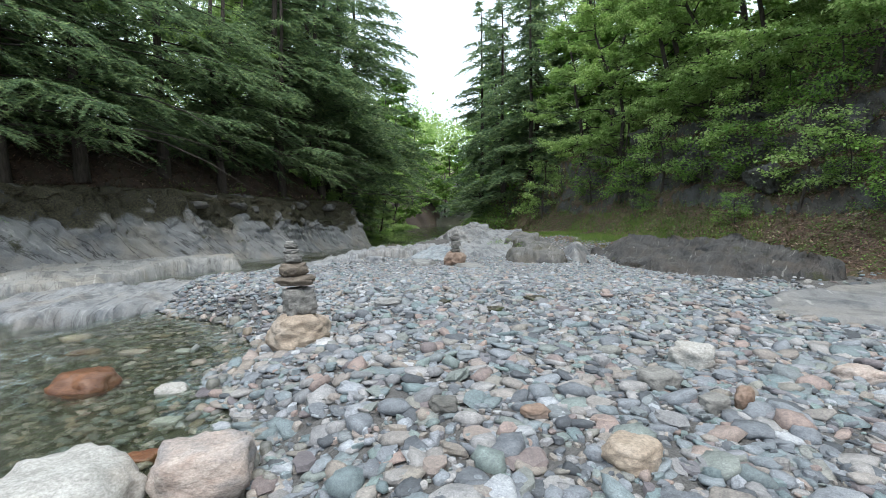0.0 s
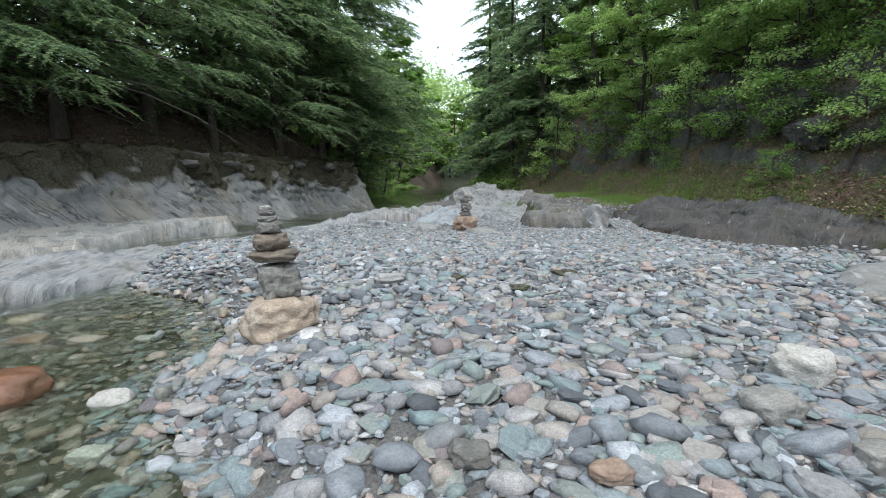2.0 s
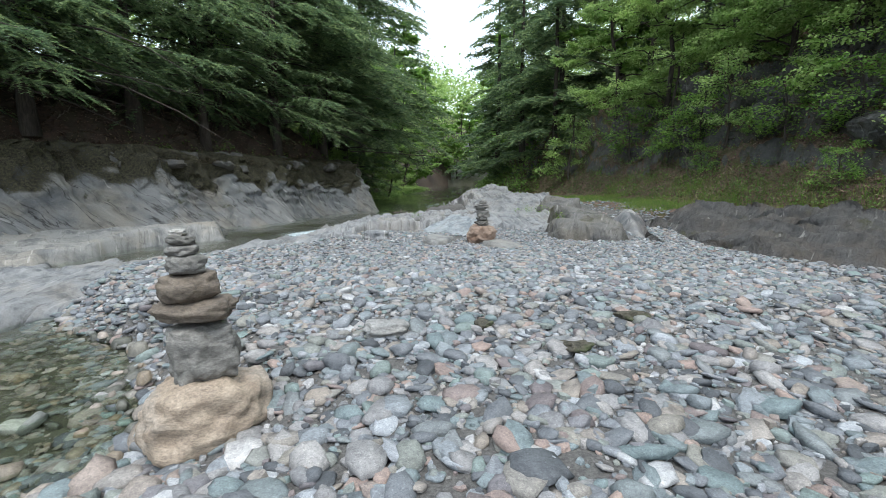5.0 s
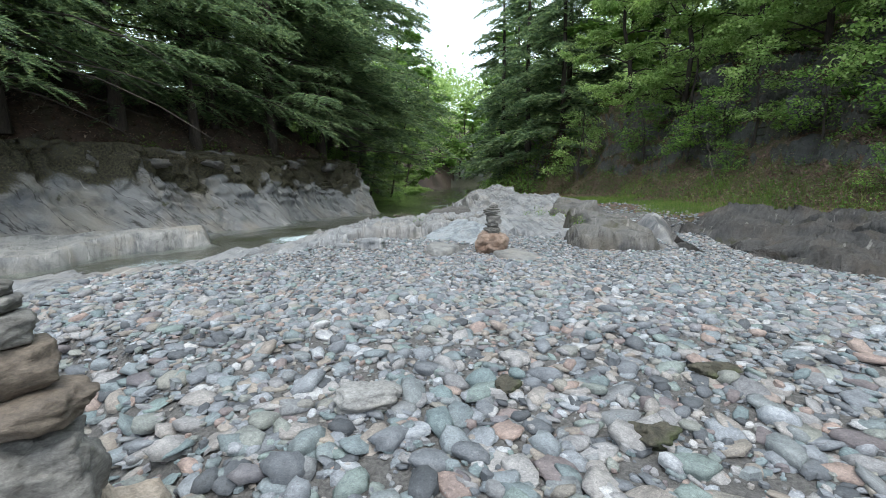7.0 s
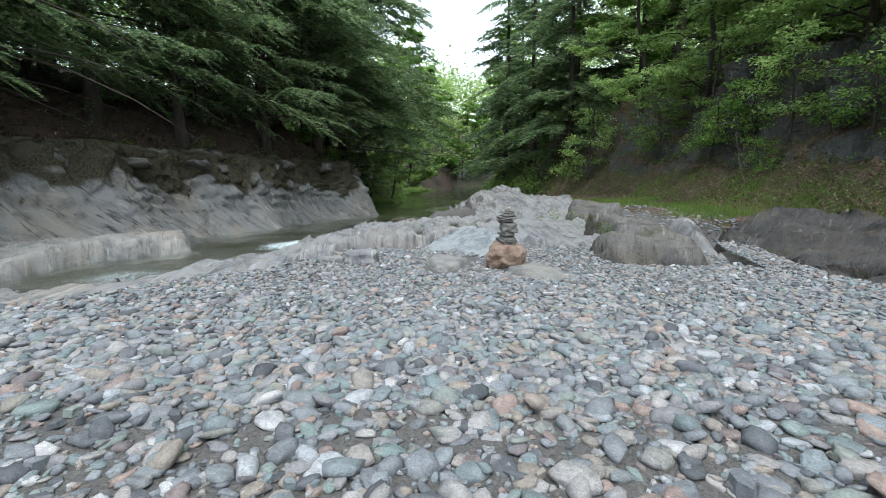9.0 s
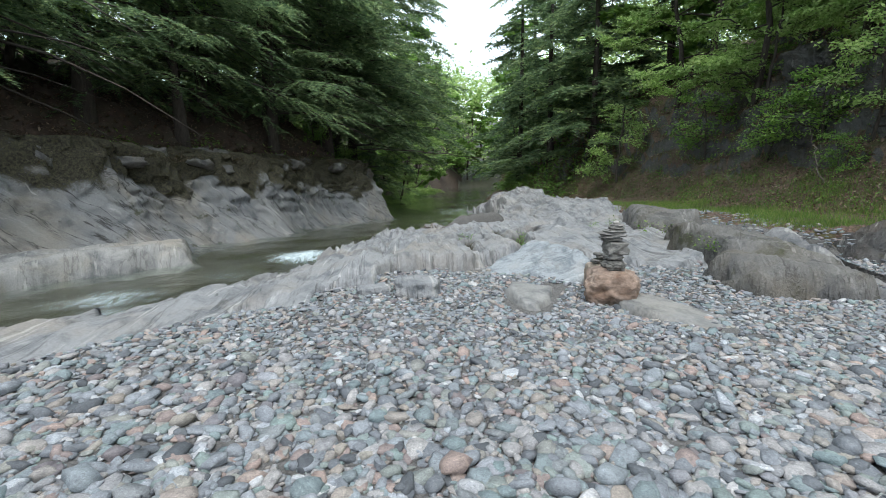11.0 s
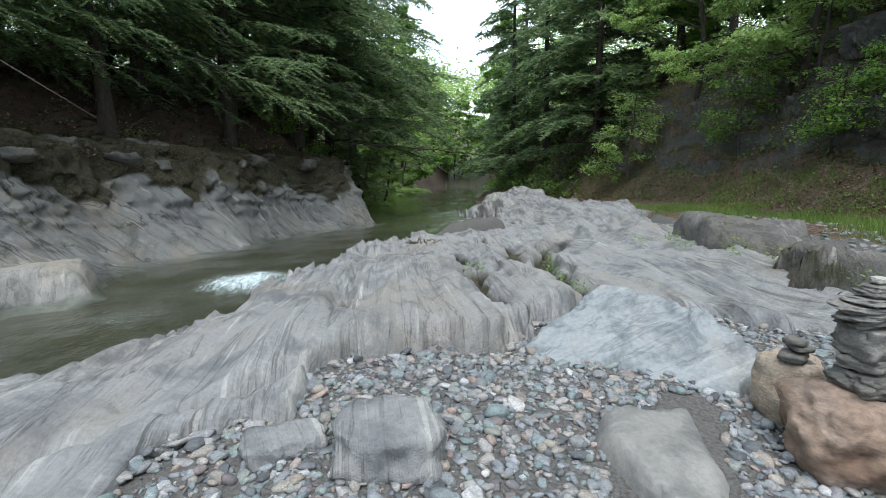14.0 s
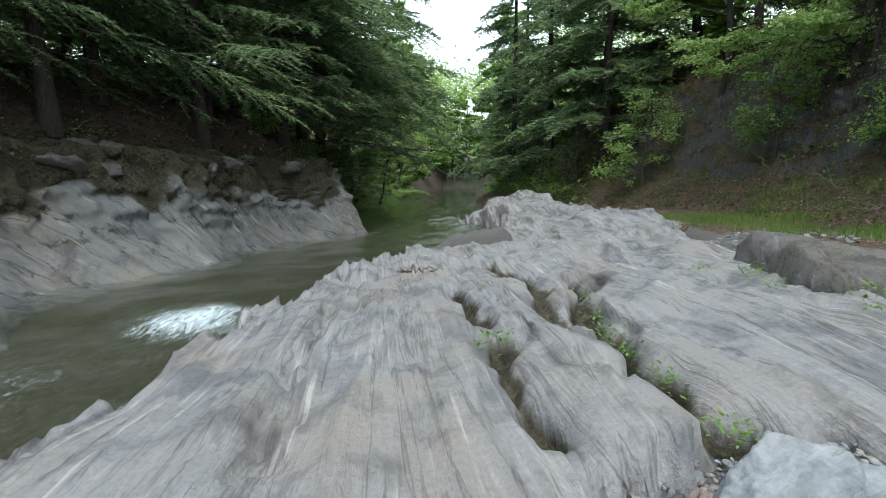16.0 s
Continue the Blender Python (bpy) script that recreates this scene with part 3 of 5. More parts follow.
shelf_poly = [(-11.4, 9.2), (-9.0, 9.0), (-7.7, 9.9), (-7.4, 11.2), (-7.3, 12.4), (-6.5, 13.6), (-5.95, 14.35), (-6.6, 15.2), (-8.2, 14.6), (-10, 12.6), (-11.6, 10.6)]
rock_shelf = outcrop("bedrock_shelf", shelf_poly, [(-10, 10, -0.08), (-8, 10.5, -0.16), (-7.9, 12.2, -0.06), (-7.0, 13.2, 0.03), (-6.5, 13.9, 0.16), (-6.3, 14.3, 0.05), (-8.2, 13.5, 0.12), (-9.4, 12.0, 0.12)], (-12, 8.4, -5.4, 15.8), 0.05, M_SHELF, 0.35, 0.06, 75, (), 0.2, -0.5, 0.1)
tagged(rock_shelf, "low pale rock shelf at the foot of the cliff", "rock", kind="structure")
moss_poly = [(1.55, 13.2), (1.9, 12.4), (2.3, 11.9), (2.7, 12.2), (3.1, 13.4), (3.0, 14.6), (2.5, 15.2), (2.0, 15.0), (1.9, 14.2)]
moss_ledge = outcrop("bedrock_hump", moss_poly, [(2.5, 14.8, 0.7), (2.6, 13.8, 0.72), (2.3, 12.7, 0.66), (2.3, 12.2, 0.5)], (1.2, 11.5, 3.5, 15.6), 0.035, M_HUMP, 0.35, 0.07, 70, (), 0.2, 0.35, 0.1, 0.0, 0.05)
tagged(moss_ledge, "rounded dark rock ledge with moss beside the grass", "rock", kind="structure")
flat = outcrop("bedrock_slab", flat_poly, flat_tops, (2.6, 3.2, 7.8, 7.6), 0.07, M_SMOOTH, 0.8, 0.02, 80)
tagged(flat, "smooth pale bedrock slab rising out of the gravel", "rock", kind="structure")

hump_poly = [(-0.72, 9.3), (-0.5, 9.75), (-0.2, 10.0), (0.1, 9.92), (-0.1, 9.5), (-0.28, 9.0), (-0.47, 8.92), (-0.66, 9.02)]
low_poly = [(0.25, 9.3), (0.62, 9.6), (0.7, 9.3), (0.95, 8.7), (1.3, 8.2), (1.0, 8.15), (0.55, 8.65), (0.35, 9.0)]
for poly, points, box in ((hump_poly, [(-0.6, 9.3, 0.23), (-0.3, 9.6, 0.27), (-0.4, 9.05, 0.21), (0, 9.85, 0.26)], (-1.1, 8.6, 0.4, 10.3)), (low_poly, [(0.45, 9.3, 0.21), (0.6, 8.9, 0.18), (1.0, 8.4, 0.16)], (0.0, 7.9, 1.6, 9.9))):
    ob = outcrop("bedrock_hump", poly, points, box, 0.025, M_SAND_ROCK, 0.1, 0.012, 85, (), 0.0, 0.5, 0.03)
    tagged(ob, "smooth sandy bedrock hump flush with the gravel", "rock", kind="structure")

# left cliff: a sheet along the bank, from under the water up into the soil
yy = spaced([(2, 9, 0.12), (9, 27, 0.05), (27, 40, 0.3)])
ww = np.linspace(0, 1, 120)
WW, YY = np.meshgrid(ww, yy)
out = np.interp(WW, [0, 0.1, 0.2, 0.65, 0.86, 1], [-0.35, -0.15, 0.05, 0.75, 1.1, 2.6])
zz = np.interp(WW, [0, 0.1, 0.2, 0.45, 0.65, 0.86, 1], [-0.9, -0.45, -0.2, 0.5, 1.15, 1.75, 2.15])
dip = 0.5 * zz + YY * 0.95 + 0.25 * wave(YY * 0.5, zz * 0.8, 91)
along = 0.5 * YY - zz * 0.95
big_step = np.abs(((dip * 0.62 + 0.12 * wave(along, dip, 92)) % 1) - 0.5) * 2
small_step = np.abs(((dip * 2.3 + 0.35 * wave(along * 0.6, dip, 94)) % 1) - 0.5) * 2
crack = np.exp(-(np.abs(wave(dip * 0.75, along * 0.35, 93)) / 0.07) ** 2)
up = smooth(0.2, 0.6, WW)
fine_step = np.abs(((dip * 6.1 + 0.4 * wave(along * 0.8, dip * 2, 90)) % 1) - 0.5) * 2
push = -0.3 + 0.27 * big_step + 0.1 * small_step + 0.035 * fine_step + 0.2 * wave(YY * 0.7, zz * 1.0, 95) - 0.2 * crack * (0.3 + 0.7 * up) + 0.07 * wave(YY * 4, zz * 6, 96) * up + 0.05 * wave(YY * 9, zz * 11, 88) * up ** 2
shelf = smooth(0.3, 0.12, WW) * smooth(9.5, 11, YY) * smooth(15.6, 14.4, YY)
zz = zz + 0.22 * wave(YY * 0.6, WW * 2, 97) * smooth(0.4, 0.75, WW) * smooth(1.0, 0.8, WW) + 0.08 * small_step * up
zz = zz + smooth(0.6, 0.74, WW) * smooth(1.0, 0.9, WW) * (0.10 * np.abs(wave(YY * 3.1, WW * 13, 85)) + 0.05 * wave(YY * 8, WW * 34, 86))
XX = CLIFF(YY) - out + push * smooth(1.0, 0.85, WW) + 0.8 * shelf
cf = grid_faces(len(ww), len(yy))
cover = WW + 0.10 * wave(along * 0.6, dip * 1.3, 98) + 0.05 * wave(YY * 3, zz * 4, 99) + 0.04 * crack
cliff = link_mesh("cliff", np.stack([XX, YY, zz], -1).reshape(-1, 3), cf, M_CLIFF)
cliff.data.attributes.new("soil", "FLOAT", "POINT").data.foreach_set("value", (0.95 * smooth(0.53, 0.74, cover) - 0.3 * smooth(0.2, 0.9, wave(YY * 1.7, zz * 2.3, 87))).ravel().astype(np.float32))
tagged(cliff, "pale grey cracked rock cliff with a mossy top", "cliff", kind="structure")

# ---- stones ----


def stone_mesh(rnd, sides=8, rings=3, flat=0.35, angular=0.2, slab=False):
    """A worn stone of about unit length, standing on z = 0: vertices and triangles."""
    a = np.linspace(0, 2 * np.pi, sides, endpoint=False) + rnd.uniform(-0.25, 0.25, sides)
    asp = rnd.uniform(0.6, 0.95)
    rad = 0.5 * (1 + angular * rnd.uniform(-1, 1, sides))
    prof = {3: ((0.82, 0.0), (1.0, 0.42), (0.72, 0.86)), 2: ((0.95, 0.1), (0.75, 0.8)), 4: ((0.75, 0.0), (1.0, 0.3), (0.93, 0.66), (0.6, 0.93))}[rings]
    if slab:
        prof = ((0.86, 0.0), (1.0, 0.5), (0.86, 0.92))
    v = []
    for k, h in prof:
        j = rnd.uniform(-0.06, 0.06, (sides, 3))
        v.append(np.stack([rad * k * np.cos(a), rad * k * asp * np.sin(a), np.full(sides, h * flat)], 1) + j * [1, 1, flat])
    tilt = rnd.uniform(-0.15, 0.15, 2)
    v = np.concatenate(v + [[[rnd.uniform(-0.1, 0.1), rnd.uniform(-0.1, 0.1), flat]]])
    v[:, 2] += v[:, 0] * tilt[0] + v[:, 1] * tilt[1]
    f = []
    for r in range(rings - 1):
        for i in range(sides):
            p, q = r * sides + i, r * sides + (i + 1) % sides
            f += [(p, q, q + sides), (p, q + sides, p + sides)]
    b = (rings - 1) * sides
    f += [(b + i, b + (i + 1) % sides, rings * sides) for i in range(sides)]
    return v, np.array(f)


def scatter(name, shapes, places, material, seed, shade=True):
    """Many stones joined into one mesh: places are rows of x, y, z, size."""
    r = np.random.RandomState(seed)
    V, F, at = [], [], 0
    pick = r.randint(0, len(shapes), len(places))
    for k, (sv, sf) in enumerate(shapes):
        p = places[pick == k]
        if not len(p):
            continue
        n = len(p)
        a = r.uniform(0, 6.283, n)
        tx, ty = r.normal(0, 0.15, n), r.normal(0.06, 0.15, n)
        s = p[:, 3:4] * np.stack([r.uniform(0.85, 1.25, n), r.uniform(0.8, 1.1, n), r.uniform(0.7, 1.5, n)], 1)
        v = sv[None] * s[:, None]
        x = v[..., 0] * np.cos(a)[:, None] - v[..., 1] * np.sin(a)[:, None]
        y = v[..., 0] * np.sin(a)[:, None] + v[..., 1] * np.cos(a)[:, None]
        z = v[..., 2] + x * tx[:, None] + y * ty[:, None]
        V.append((np.stack([x, y, z], -1) + p[:, None, :3]).reshape(-1, 3))
        F.append((sf[None] + (np.arange(n) * len(sv))[:, None, None] + at).reshape(-1, 3))
        at += n * len(sv)
    return link_mesh(name, np.concatenate(V), np.concatenate(F), material, shade)


rs = np.random.RandomState(5)
SHAPES = [stone_mesh(rs, rs.randint(7, 10), 3, rs.uniform(0.18, 0.36), 0.15) for _ in range(26)]
SLABS = [stone_mesh(rs, rs.randint(8, 11), 3, rs.uniform(0.12, 0.24), 0.15, True) for _ in range(40)]
SMALL = [stone_mesh(rs, 6, 2, rs.uniform(0.25, 0.45), 0.16) for _ in range(14)]
PEBS = [stone_mesh(rs, 7, 3, rs.uniform(0.2, 0.36), 0.16) for _ in range(20)]
ROUND = [stone_mesh(rs, 8, 3, rs.uniform(0.35, 0.6), 0.12) for _ in range(14)]


def bare(x, y):
    """Where bedrock shows and no gravel lies."""
    m = np.maximum(inside_distance(main_poly, x, y) - 0.14, inside_distance(dark_poly, x, y) - 0.25)
    m = np.maximum(m, np.maximum(inside_distance(block_poly, x, y), inside_distance(plate_poly, x, y) - 0.15))
    m = np.maximum(m, np.maximum(inside_distance(hump_poly, x, y) + 0.1, inside_distance(low_poly, x, y) + 0.04))
    return np.maximum(m, inside_distance(flat_poly, x, y) - 0.4)


def bar_places(n, box, size, seed, spread=0.35, sink=0.25, lim=None):
    r = np.random.RandomState(seed)
    x, y = r.uniform(box[0], box[2], n), r.uniform(box[1], box[3], n)
    s = size(y) * np.exp(r.normal(0, spread, n))
    s = np.minimum(s, np.interp(y, [2, 5, 7, 8.5], [0.2, 0.18, 0.13, 0.085]))
    ok = (x - EDGE(y) > -0.4) & (x < TOE(y) - 0.2) & (bare(x, y) < 0.16)
    if lim is not None:
        ok &= lim(x, y, r)
    x, y, s = x[ok], y[ok], s[ok]
    z = ground_height(x, y) - sink * 0.3 * s + r.uniform(0, 0.3, len(x)) * s * 0.3
    return np.stack([x, y, z, s], 1)


size_big = table([(-4, 0.11), (1.5, 0.095), (4, 0.085), (5.5, 0.075), (7, 0.058), (8.2, 0.042), (9, 0.036), (11, 0.034)])
big = bar_places(31000, (-4.6, 0.3, 5.2, 11.4), size_big, 101, 0.45)
upper = bar_places(36000, (-4.4, 6.2, 3.6, 11.2), lambda y: size_big(y) * 0.95, 104, 0.38)
outer = bar_places(3500, (-1.5, -5, 8, 9.5), lambda y: size_big(y) * 1.2, 103, lim=lambda x, y, r: (x > 5.2) | (y < 0.3))
mixed = bar_places(1400, (1.4, 10, 4.6, 17), lambda y: 0.07 + 0 * y, 105, 0.5)
fine = bar_places(34000, (-4.6, 0.4, 5.0, 11.4), lambda y: size_big(y) * 0.42, 102, 0.4)
near = (np.abs(big[:, 0] - 0.2) < 1.7) & (big[:, 1] > 1.2) & (big[:, 1] < 3.2) & (big[:, 3] > 0.10)
single = big[near][:290]
rest = np.concatenate([big[~near], big[near][290:], outer, mixed])
cut = len(rest) * 65 // 100
rest = rest[np.random.RandomState(2).permutation(len(rest))]
tagged(scatter("gravel_slabs", SLABS, rest[:cut], M_GRAVEL, 6), "grey and blue-green flat slaty stones on the bar", "gravel", kind="stuff")
tagged(scatter("gravel_stones", SHAPES, rest[cut:], M_GRAVEL, 7), "grey and tan worn round-edged stones on the bar", "gravel", kind="stuff")
tagged(scatter("gravel_pebbles", PEBS, upper, M_GRAVEL, 5), "small flat grey stones near the bedrock", "gravel", kind="stuff")
tagged(scatter("gravel_chips", SMALL, fine, M_GRAVEL, 8, False), "small grey stone chips between the cobbles", "gravel", kind="stuff")

# stones under and at the edge of the shallow water
r = np.random.RandomState(17)
n = 15000
x, y = r.uniform(-6.2, 0.2, n), r.uniform(0, 7.2, n)
s = 0.058 * np.exp(r.normal(0, 0.45, n))
d = x - EDGE(y)
ok = (d < 0.1) & (d > -4.2) & (inside_distance(main_poly, x, y) < 0) & (CLIFF(y) - x < -0.2)
wet = np.stack([x, y, ground_height(x, y) - 0.1 * s, np.minimum(s, 0.16)], 1)[ok]
half = (wet[:, 0] - EDGE(wet[:, 1]) > -1.3) & (r.uniform(0, 1, len(wet)) < 0.25)
wet[half, 2] += 0.35 * wet[half, 3]
tagged(scatter("stream_stones", SMALL + ROUND[:4], wet, M_WET, 9), "wet brown and olive stones under shallow water", "stones", kind="stuff")

# ---- boulders and cairns ----


def boulder(name, size, material, seed, rough=0.12, flat=0.0, square=0.0, sub=3):
    """A lumpy boulder standing on z = 0, its base at the origin."""
    bm = bmesh.new()
    bmesh.ops.create_icosphere(bm, subdivisions=sub, radius=1)
    o = Vector((seed * 7.3, seed * 3.1, seed * 1.7))
    for v in bm.verts:
        c = v.co.normalized()
        if square:
            k = 1 / max(abs(c.x), abs(c.y), abs(c.z))
            c = c * (1 + (k - 1) * square)
        n1 = noise.fractal(c * 1.4 + o, 1.0, 2.0, 4)
        n2 = noise.noise(Vector((c.x * 2, c.y * 2, c.z * 7)) + o)
        n3 = noise.fractal(c * 4.5 + o, 0.9, 2.0, 3)
        c = c * (1 + rough * n1 + 0.05 * n3) + Vector((0, 0, rough * 0.3 * n2))
        if flat:
            c.z = max(min(c.z, 1 - flat), -(1 - flat)) + 0.15 * c.z * flat
        v.co = Vector((c.x * size[0] / 2, c.y * size[1] / 2, c.z * size[2] / 2))
    low = min(v.co.z for v in bm.verts)
    for v in bm.verts:
        v.co.z -= low
    me = bpy.data.meshes.new(name)
    bm.to_mesh(me)
    bm.free()
    me.materials.append(material)
    me.polygons.foreach_set("use_smooth", [True] * len(me.polygons))
    return new(name, me)


def rock_colour(name, c1, c2, c3=None, scale=9, rough=0.75):
    return plain_material(name, c1, c2, scale, rough, 0.02, (1, 1, 2), c3)


M_TAN = rock_colour("tan_stone", (0.221, 0.170, 0.128), (0.374, 0.306, 0.238), (0.323, 0.281, 0.238))
M_ORANGE = rock_colour("orange_stone", (0.134, 0.075, 0.047), (0.280, 0.213, 0.169), (0.240, 0.199, 0.173), 4)
M_GREYST = rock_colour("grey_stone", (0.111, 0.106, 0.098), (0.246, 0.238, 0.221))
M_DARKST = rock_colour("dark_stone", (0.076, 0.075, 0.068), (0.162, 0.153, 0.140))
M_BROWNST = rock_colour("brown_stone", (0.085, 0.068, 0.055), (0.187, 0.153, 0.119))
M_BLUE = bedrock_material("blue_slate", (0.155, 0.172, 0.184), (0.245, 0.268, 0.282), (0.34, 0.355, 0.36), (0.27, 0.262, 0.25), (0, 0, 1.25), (9, 1.4, 4), 0.15, 0.0, 2.2, 0.35, 0.02)
M_PALE = rock_colour("pale_stone", (0.26, 0.25, 0.23), (0.42, 0.41, 0.385), (0.33, 0.30, 0.265))
M_LIGHTGREY = rock_colour("light_grey_stone", (0.17, 0.17, 0.167), (0.29, 0.288, 0.28), (0.24, 0.225, 0.205))
M_RUST = rock_colour("rusty_stone", (0.085, 0.033, 0.015), (0.2, 0.088, 0.04), (0.13, 0.075, 0.045), 8, 0.35)
M_PINK = rock_colour("pink_stone", (0.281, 0.212, 0.178), (0.425, 0.365, 0.323), (0.221, 0.212, 0.212))


def put(ob, x, y, z, turn=0, tx=0, ty=0):
    ob.matrix_world = pose(x, y, z, tx, ty, turn)
    return ob


def cairn(label, x, y, base, stack, seed, k0=1.0):
    root = tagged(new("cairn"), label, "cairn", "stacked cairns")
    root.matrix_world = pose(x, y, base)
    z = 0
    for k, (size, dx, dy, turn, mat, sq, sink) in enumerate(stack):
        size, dx, sink = tuple(v * k0 for v in size), dx * k0, sink * k0
        b = boulder("base_stone" if k == 0 else "stacked_stone", size, mat, seed + k, 0.2 if k == 0 else 0.22, 0.15 if k else 0.04, sq, 5 if k < 2 else 4)
        b.parent = root
        b.matrix_world = pose(x + dx, y + dy, base + z, random.uniform(-4, 4), random.uniform(-4, 4), turn)
        z += size[2] - sink
    return root


cairn("cairn of eight balanced stones on a tan boulder", -1.365, 4.38, -0.205, [
    ((0.5, 0.44, 0.40), 0.0, 0, 35, M_TAN, 0.22, 0.045),
    ((0.26, 0.24, 0.27), 0.01, 0, 30, M_GREYST, 0.4, 0.014),
    ((0.32, 0.24, 0.095), -0.02, 0, 0, M_BROWNST, 0.2, 0.012),
    ((0.22, 0.18, 0.12), -0.035, 0, 40, M_BROWNST, 0.25, 0.012),
    ((0.15, 0.14, 0.085), -0.04, 0, 60, M_GREYST, 0.3, 0.010),
    ((0.12, 0.11, 0.046), -0.05, 0, 20, M_GREYST, 0.3, 0.006),
    ((0.105, 0.09, 0.042), -0.055, 0, 0, M_DARKST, 0.3, 0.006),
    ((0.065, 0.06, 0.03), -0.06, 0, 0, M_PALE, 0.3, 0.0)], 3, 1.14)
cairn("cairn of flat grey stones on an orange-brown boulder", 0.26, 9.5, 0.1, [
    ((0.45, 0.42, 0.38), 0, 0, -8, M_ORANGE, 0.35, 0.03),
    ((0.20, 0.18, 0.10), 0.02, 0, 0, M_DARKST, 0.4, 0.008),
    ((0.17, 0.15, 0.058), 0.015, 0, 30, M_GREYST, 0.4, 0.006),
    ((0.19, 0.16, 0.125), 0.03, 0, 10, M_GREYST, 0.75, 0.006),
    ((0.18, 0.13, 0.026), -0.0, 0, 0, M_DARKST, 0.5, 0.004),
    ((0.18, 0.13, 0.024), -0.02, 0, 40, M_GREYST, 0.5, 0.004),
    ((0.235, 0.15, 0.036), -0.0, 0, 0, M_GREYST, 0.5, 0.004),
    ((0.19, 0.13, 0.028), 0.02, 0, 15, M_GREYST, 0.5, 0.004),
    ((0.13, 0.11, 0.028), 0.03, 0, 0, M_DARKST, 0.4, 0.004),
    ((0.115, 0.09, 0.03), 0.04, 0, 0, M_GREYST, 0.4, 0.003),
    ((0.05, 0.05, 0.028), 0.03, 0, 0, M_PALE, 0.4, 0)], 20, 0.93)
tower = tagged(new("stone_pile"), "small pile of dark flat stones on the boulder of a cairn", "cairn", "stacked cairns")
tower.matrix_world = pose(0.24, 9.76, 0.41)
hz = 0.41
for k, (w, h) in enumerate(((0.11, 0.035), (0.12, 0.04), (0.10, 0.03), (0.085, 0.032))):
    b = boulder("stacked_stone", (w, w * 0.8, h), M_DARKST, 60 + k, 0.14, 0.25, 0.4, 3)
    b.parent = tower
    b.matrix_world = pose(0.24 + 0.012 * (-1) ** k, 9.76, hz, 0, 3 * (-1) ** k, 40 * k)
    hz += h - 0.004


def slab_boulder():
    poly = [(-0.83, 10.42), (-0.76, 10.27), (-0.45, 10.07), (-0.12, 9.88), (0.1, 9.86), (0.33, 9.98), (0.4, 10.12), (0.3, 10.42), (0.17, 10.68), (-0.02, 10.82), (-0.2, 10.9), (-0.42, 10.76), (-0.64, 10.6)]
    x, y = np.arange(-1.0, 0.6, 0.012), np.arange(9.7, 11.1, 0.012)
    X, Y = np.meshgrid(x, y)
    d = inside_distance(poly, X, Y) + 0.018 * wave(X * 9, Y * 9, 130) + 0.01 * wave(X * 25, Y * 25, 131)
    top = 0.215 + 0.2 * (X + 0.1) + 0.34 * (Y - 9.92) + 0.012 * wave(X * 3, Y * 3, 132) + 0.005 * wave(X * 11, Y * 17, 133) + 0.003 * wave(X * 30, Y * 45, 136)
    split = 0.22 * (X + 0.45) + 0.04 * np.sin(X * 9) + 0.015 * wave(X * 7, Y * 7, 134)
    top -= 0.03 * smooth(0.01, -0.01, Y - 10.17 - split) * smooth(-0.7, -0.5, X) * smooth(0.15, 0.0, X)
    k = smooth(-0.03, 0.075, d)
    steps = 0.45 * k + 0.55 * (np.floor(k * 5 + 0.3 * wave(X * 4, Y * 4, 135)) / 5)
    z = 0.04 + (top - 0.04) * np.clip(steps ** 0.5, 0, 1.02)
    v, f = compact(np.stack([X, Y, z], -1).reshape(-1, 3), grid_faces(len(x), len(y), (d > -0.025).ravel()))
    v[:, :2] -= (-0.2, 10.35)
    ob = link_mesh("slab_boulder", v, f, M_BLUE)
    ob.matrix_world = pose(-0.2, 10.35, 0)
    return tagged(ob, "large blue-grey slate slab lying tilted on the gravel", "boulder")


slab_boulder()


def stone_thing(label, x, y, size, material, seed, turn=0, lift=-0.03, sq=0.35, sub=4, rough=0.2):
    b = boulder("boulder", size, material, seed, rough, 0.08, sq, sub)
    return tagged(put(b, x, y, float(ground_height(x, y)) + lift, turn), label, "boulder")


stone_thing("tan boulder standing against a cairn's base", 0.27, 9.8, (0.28, 0.26, 0.34), M_TAN, 99, 20, -0.06, 0.3)
stone_thing("large pale rounded boulder at the water's edge", -1.66, 1.95, (0.58, 0.5, 0.5), M_PALE, 71, 20, -0.08)
stone_thing("pinkish boulder with a grey face beside the water", -1.16, 2.16, (0.46, 0.36, 0.32), M_PINK, 72, 15, -0.02)
stone_thing("wet rusty orange boulder in the shallow water", -2.85, 3.62, (0.46, 0.38, 0.34), M_RUST, 73, 5, 0.0, 0.2)
stone_thing("white quartz stone at the water's edge", -2.1, 3.52, (0.23, 0.19, 0.17), M_PALE, 74, 0, -0.02)
stone_thing("pale mottled stone half in the water", -1.83, 3.0, (0.2, 0.15, 0.1), M_PALE, 75, 0, -0.01)
stone_thing("wet reddish stone in the shallow water", -1.67, 2.5, (0.2, 0.18, 0.14), M_RUST, 76, 0, -0.03)
stone_thing("tan stone standing out of the water", -4.3, 5.4, (0.3, 0.24, 0.2), M_TAN, 77)
stone_thing("orange-tan stone in the shallow water", -3.75, 4.8, (0.3, 0.26, 0.16), M_ORANGE, 78)
stone_thing("pinkish flat stone at the water's edge", -3.2, 4.75, (0.3, 0.2, 0.12), M_PINK, 79)
stone_thing("pale stone at the water's edge", -2.65, 4.7, (0.2, 0.14, 0.1), M_PALE, 80)
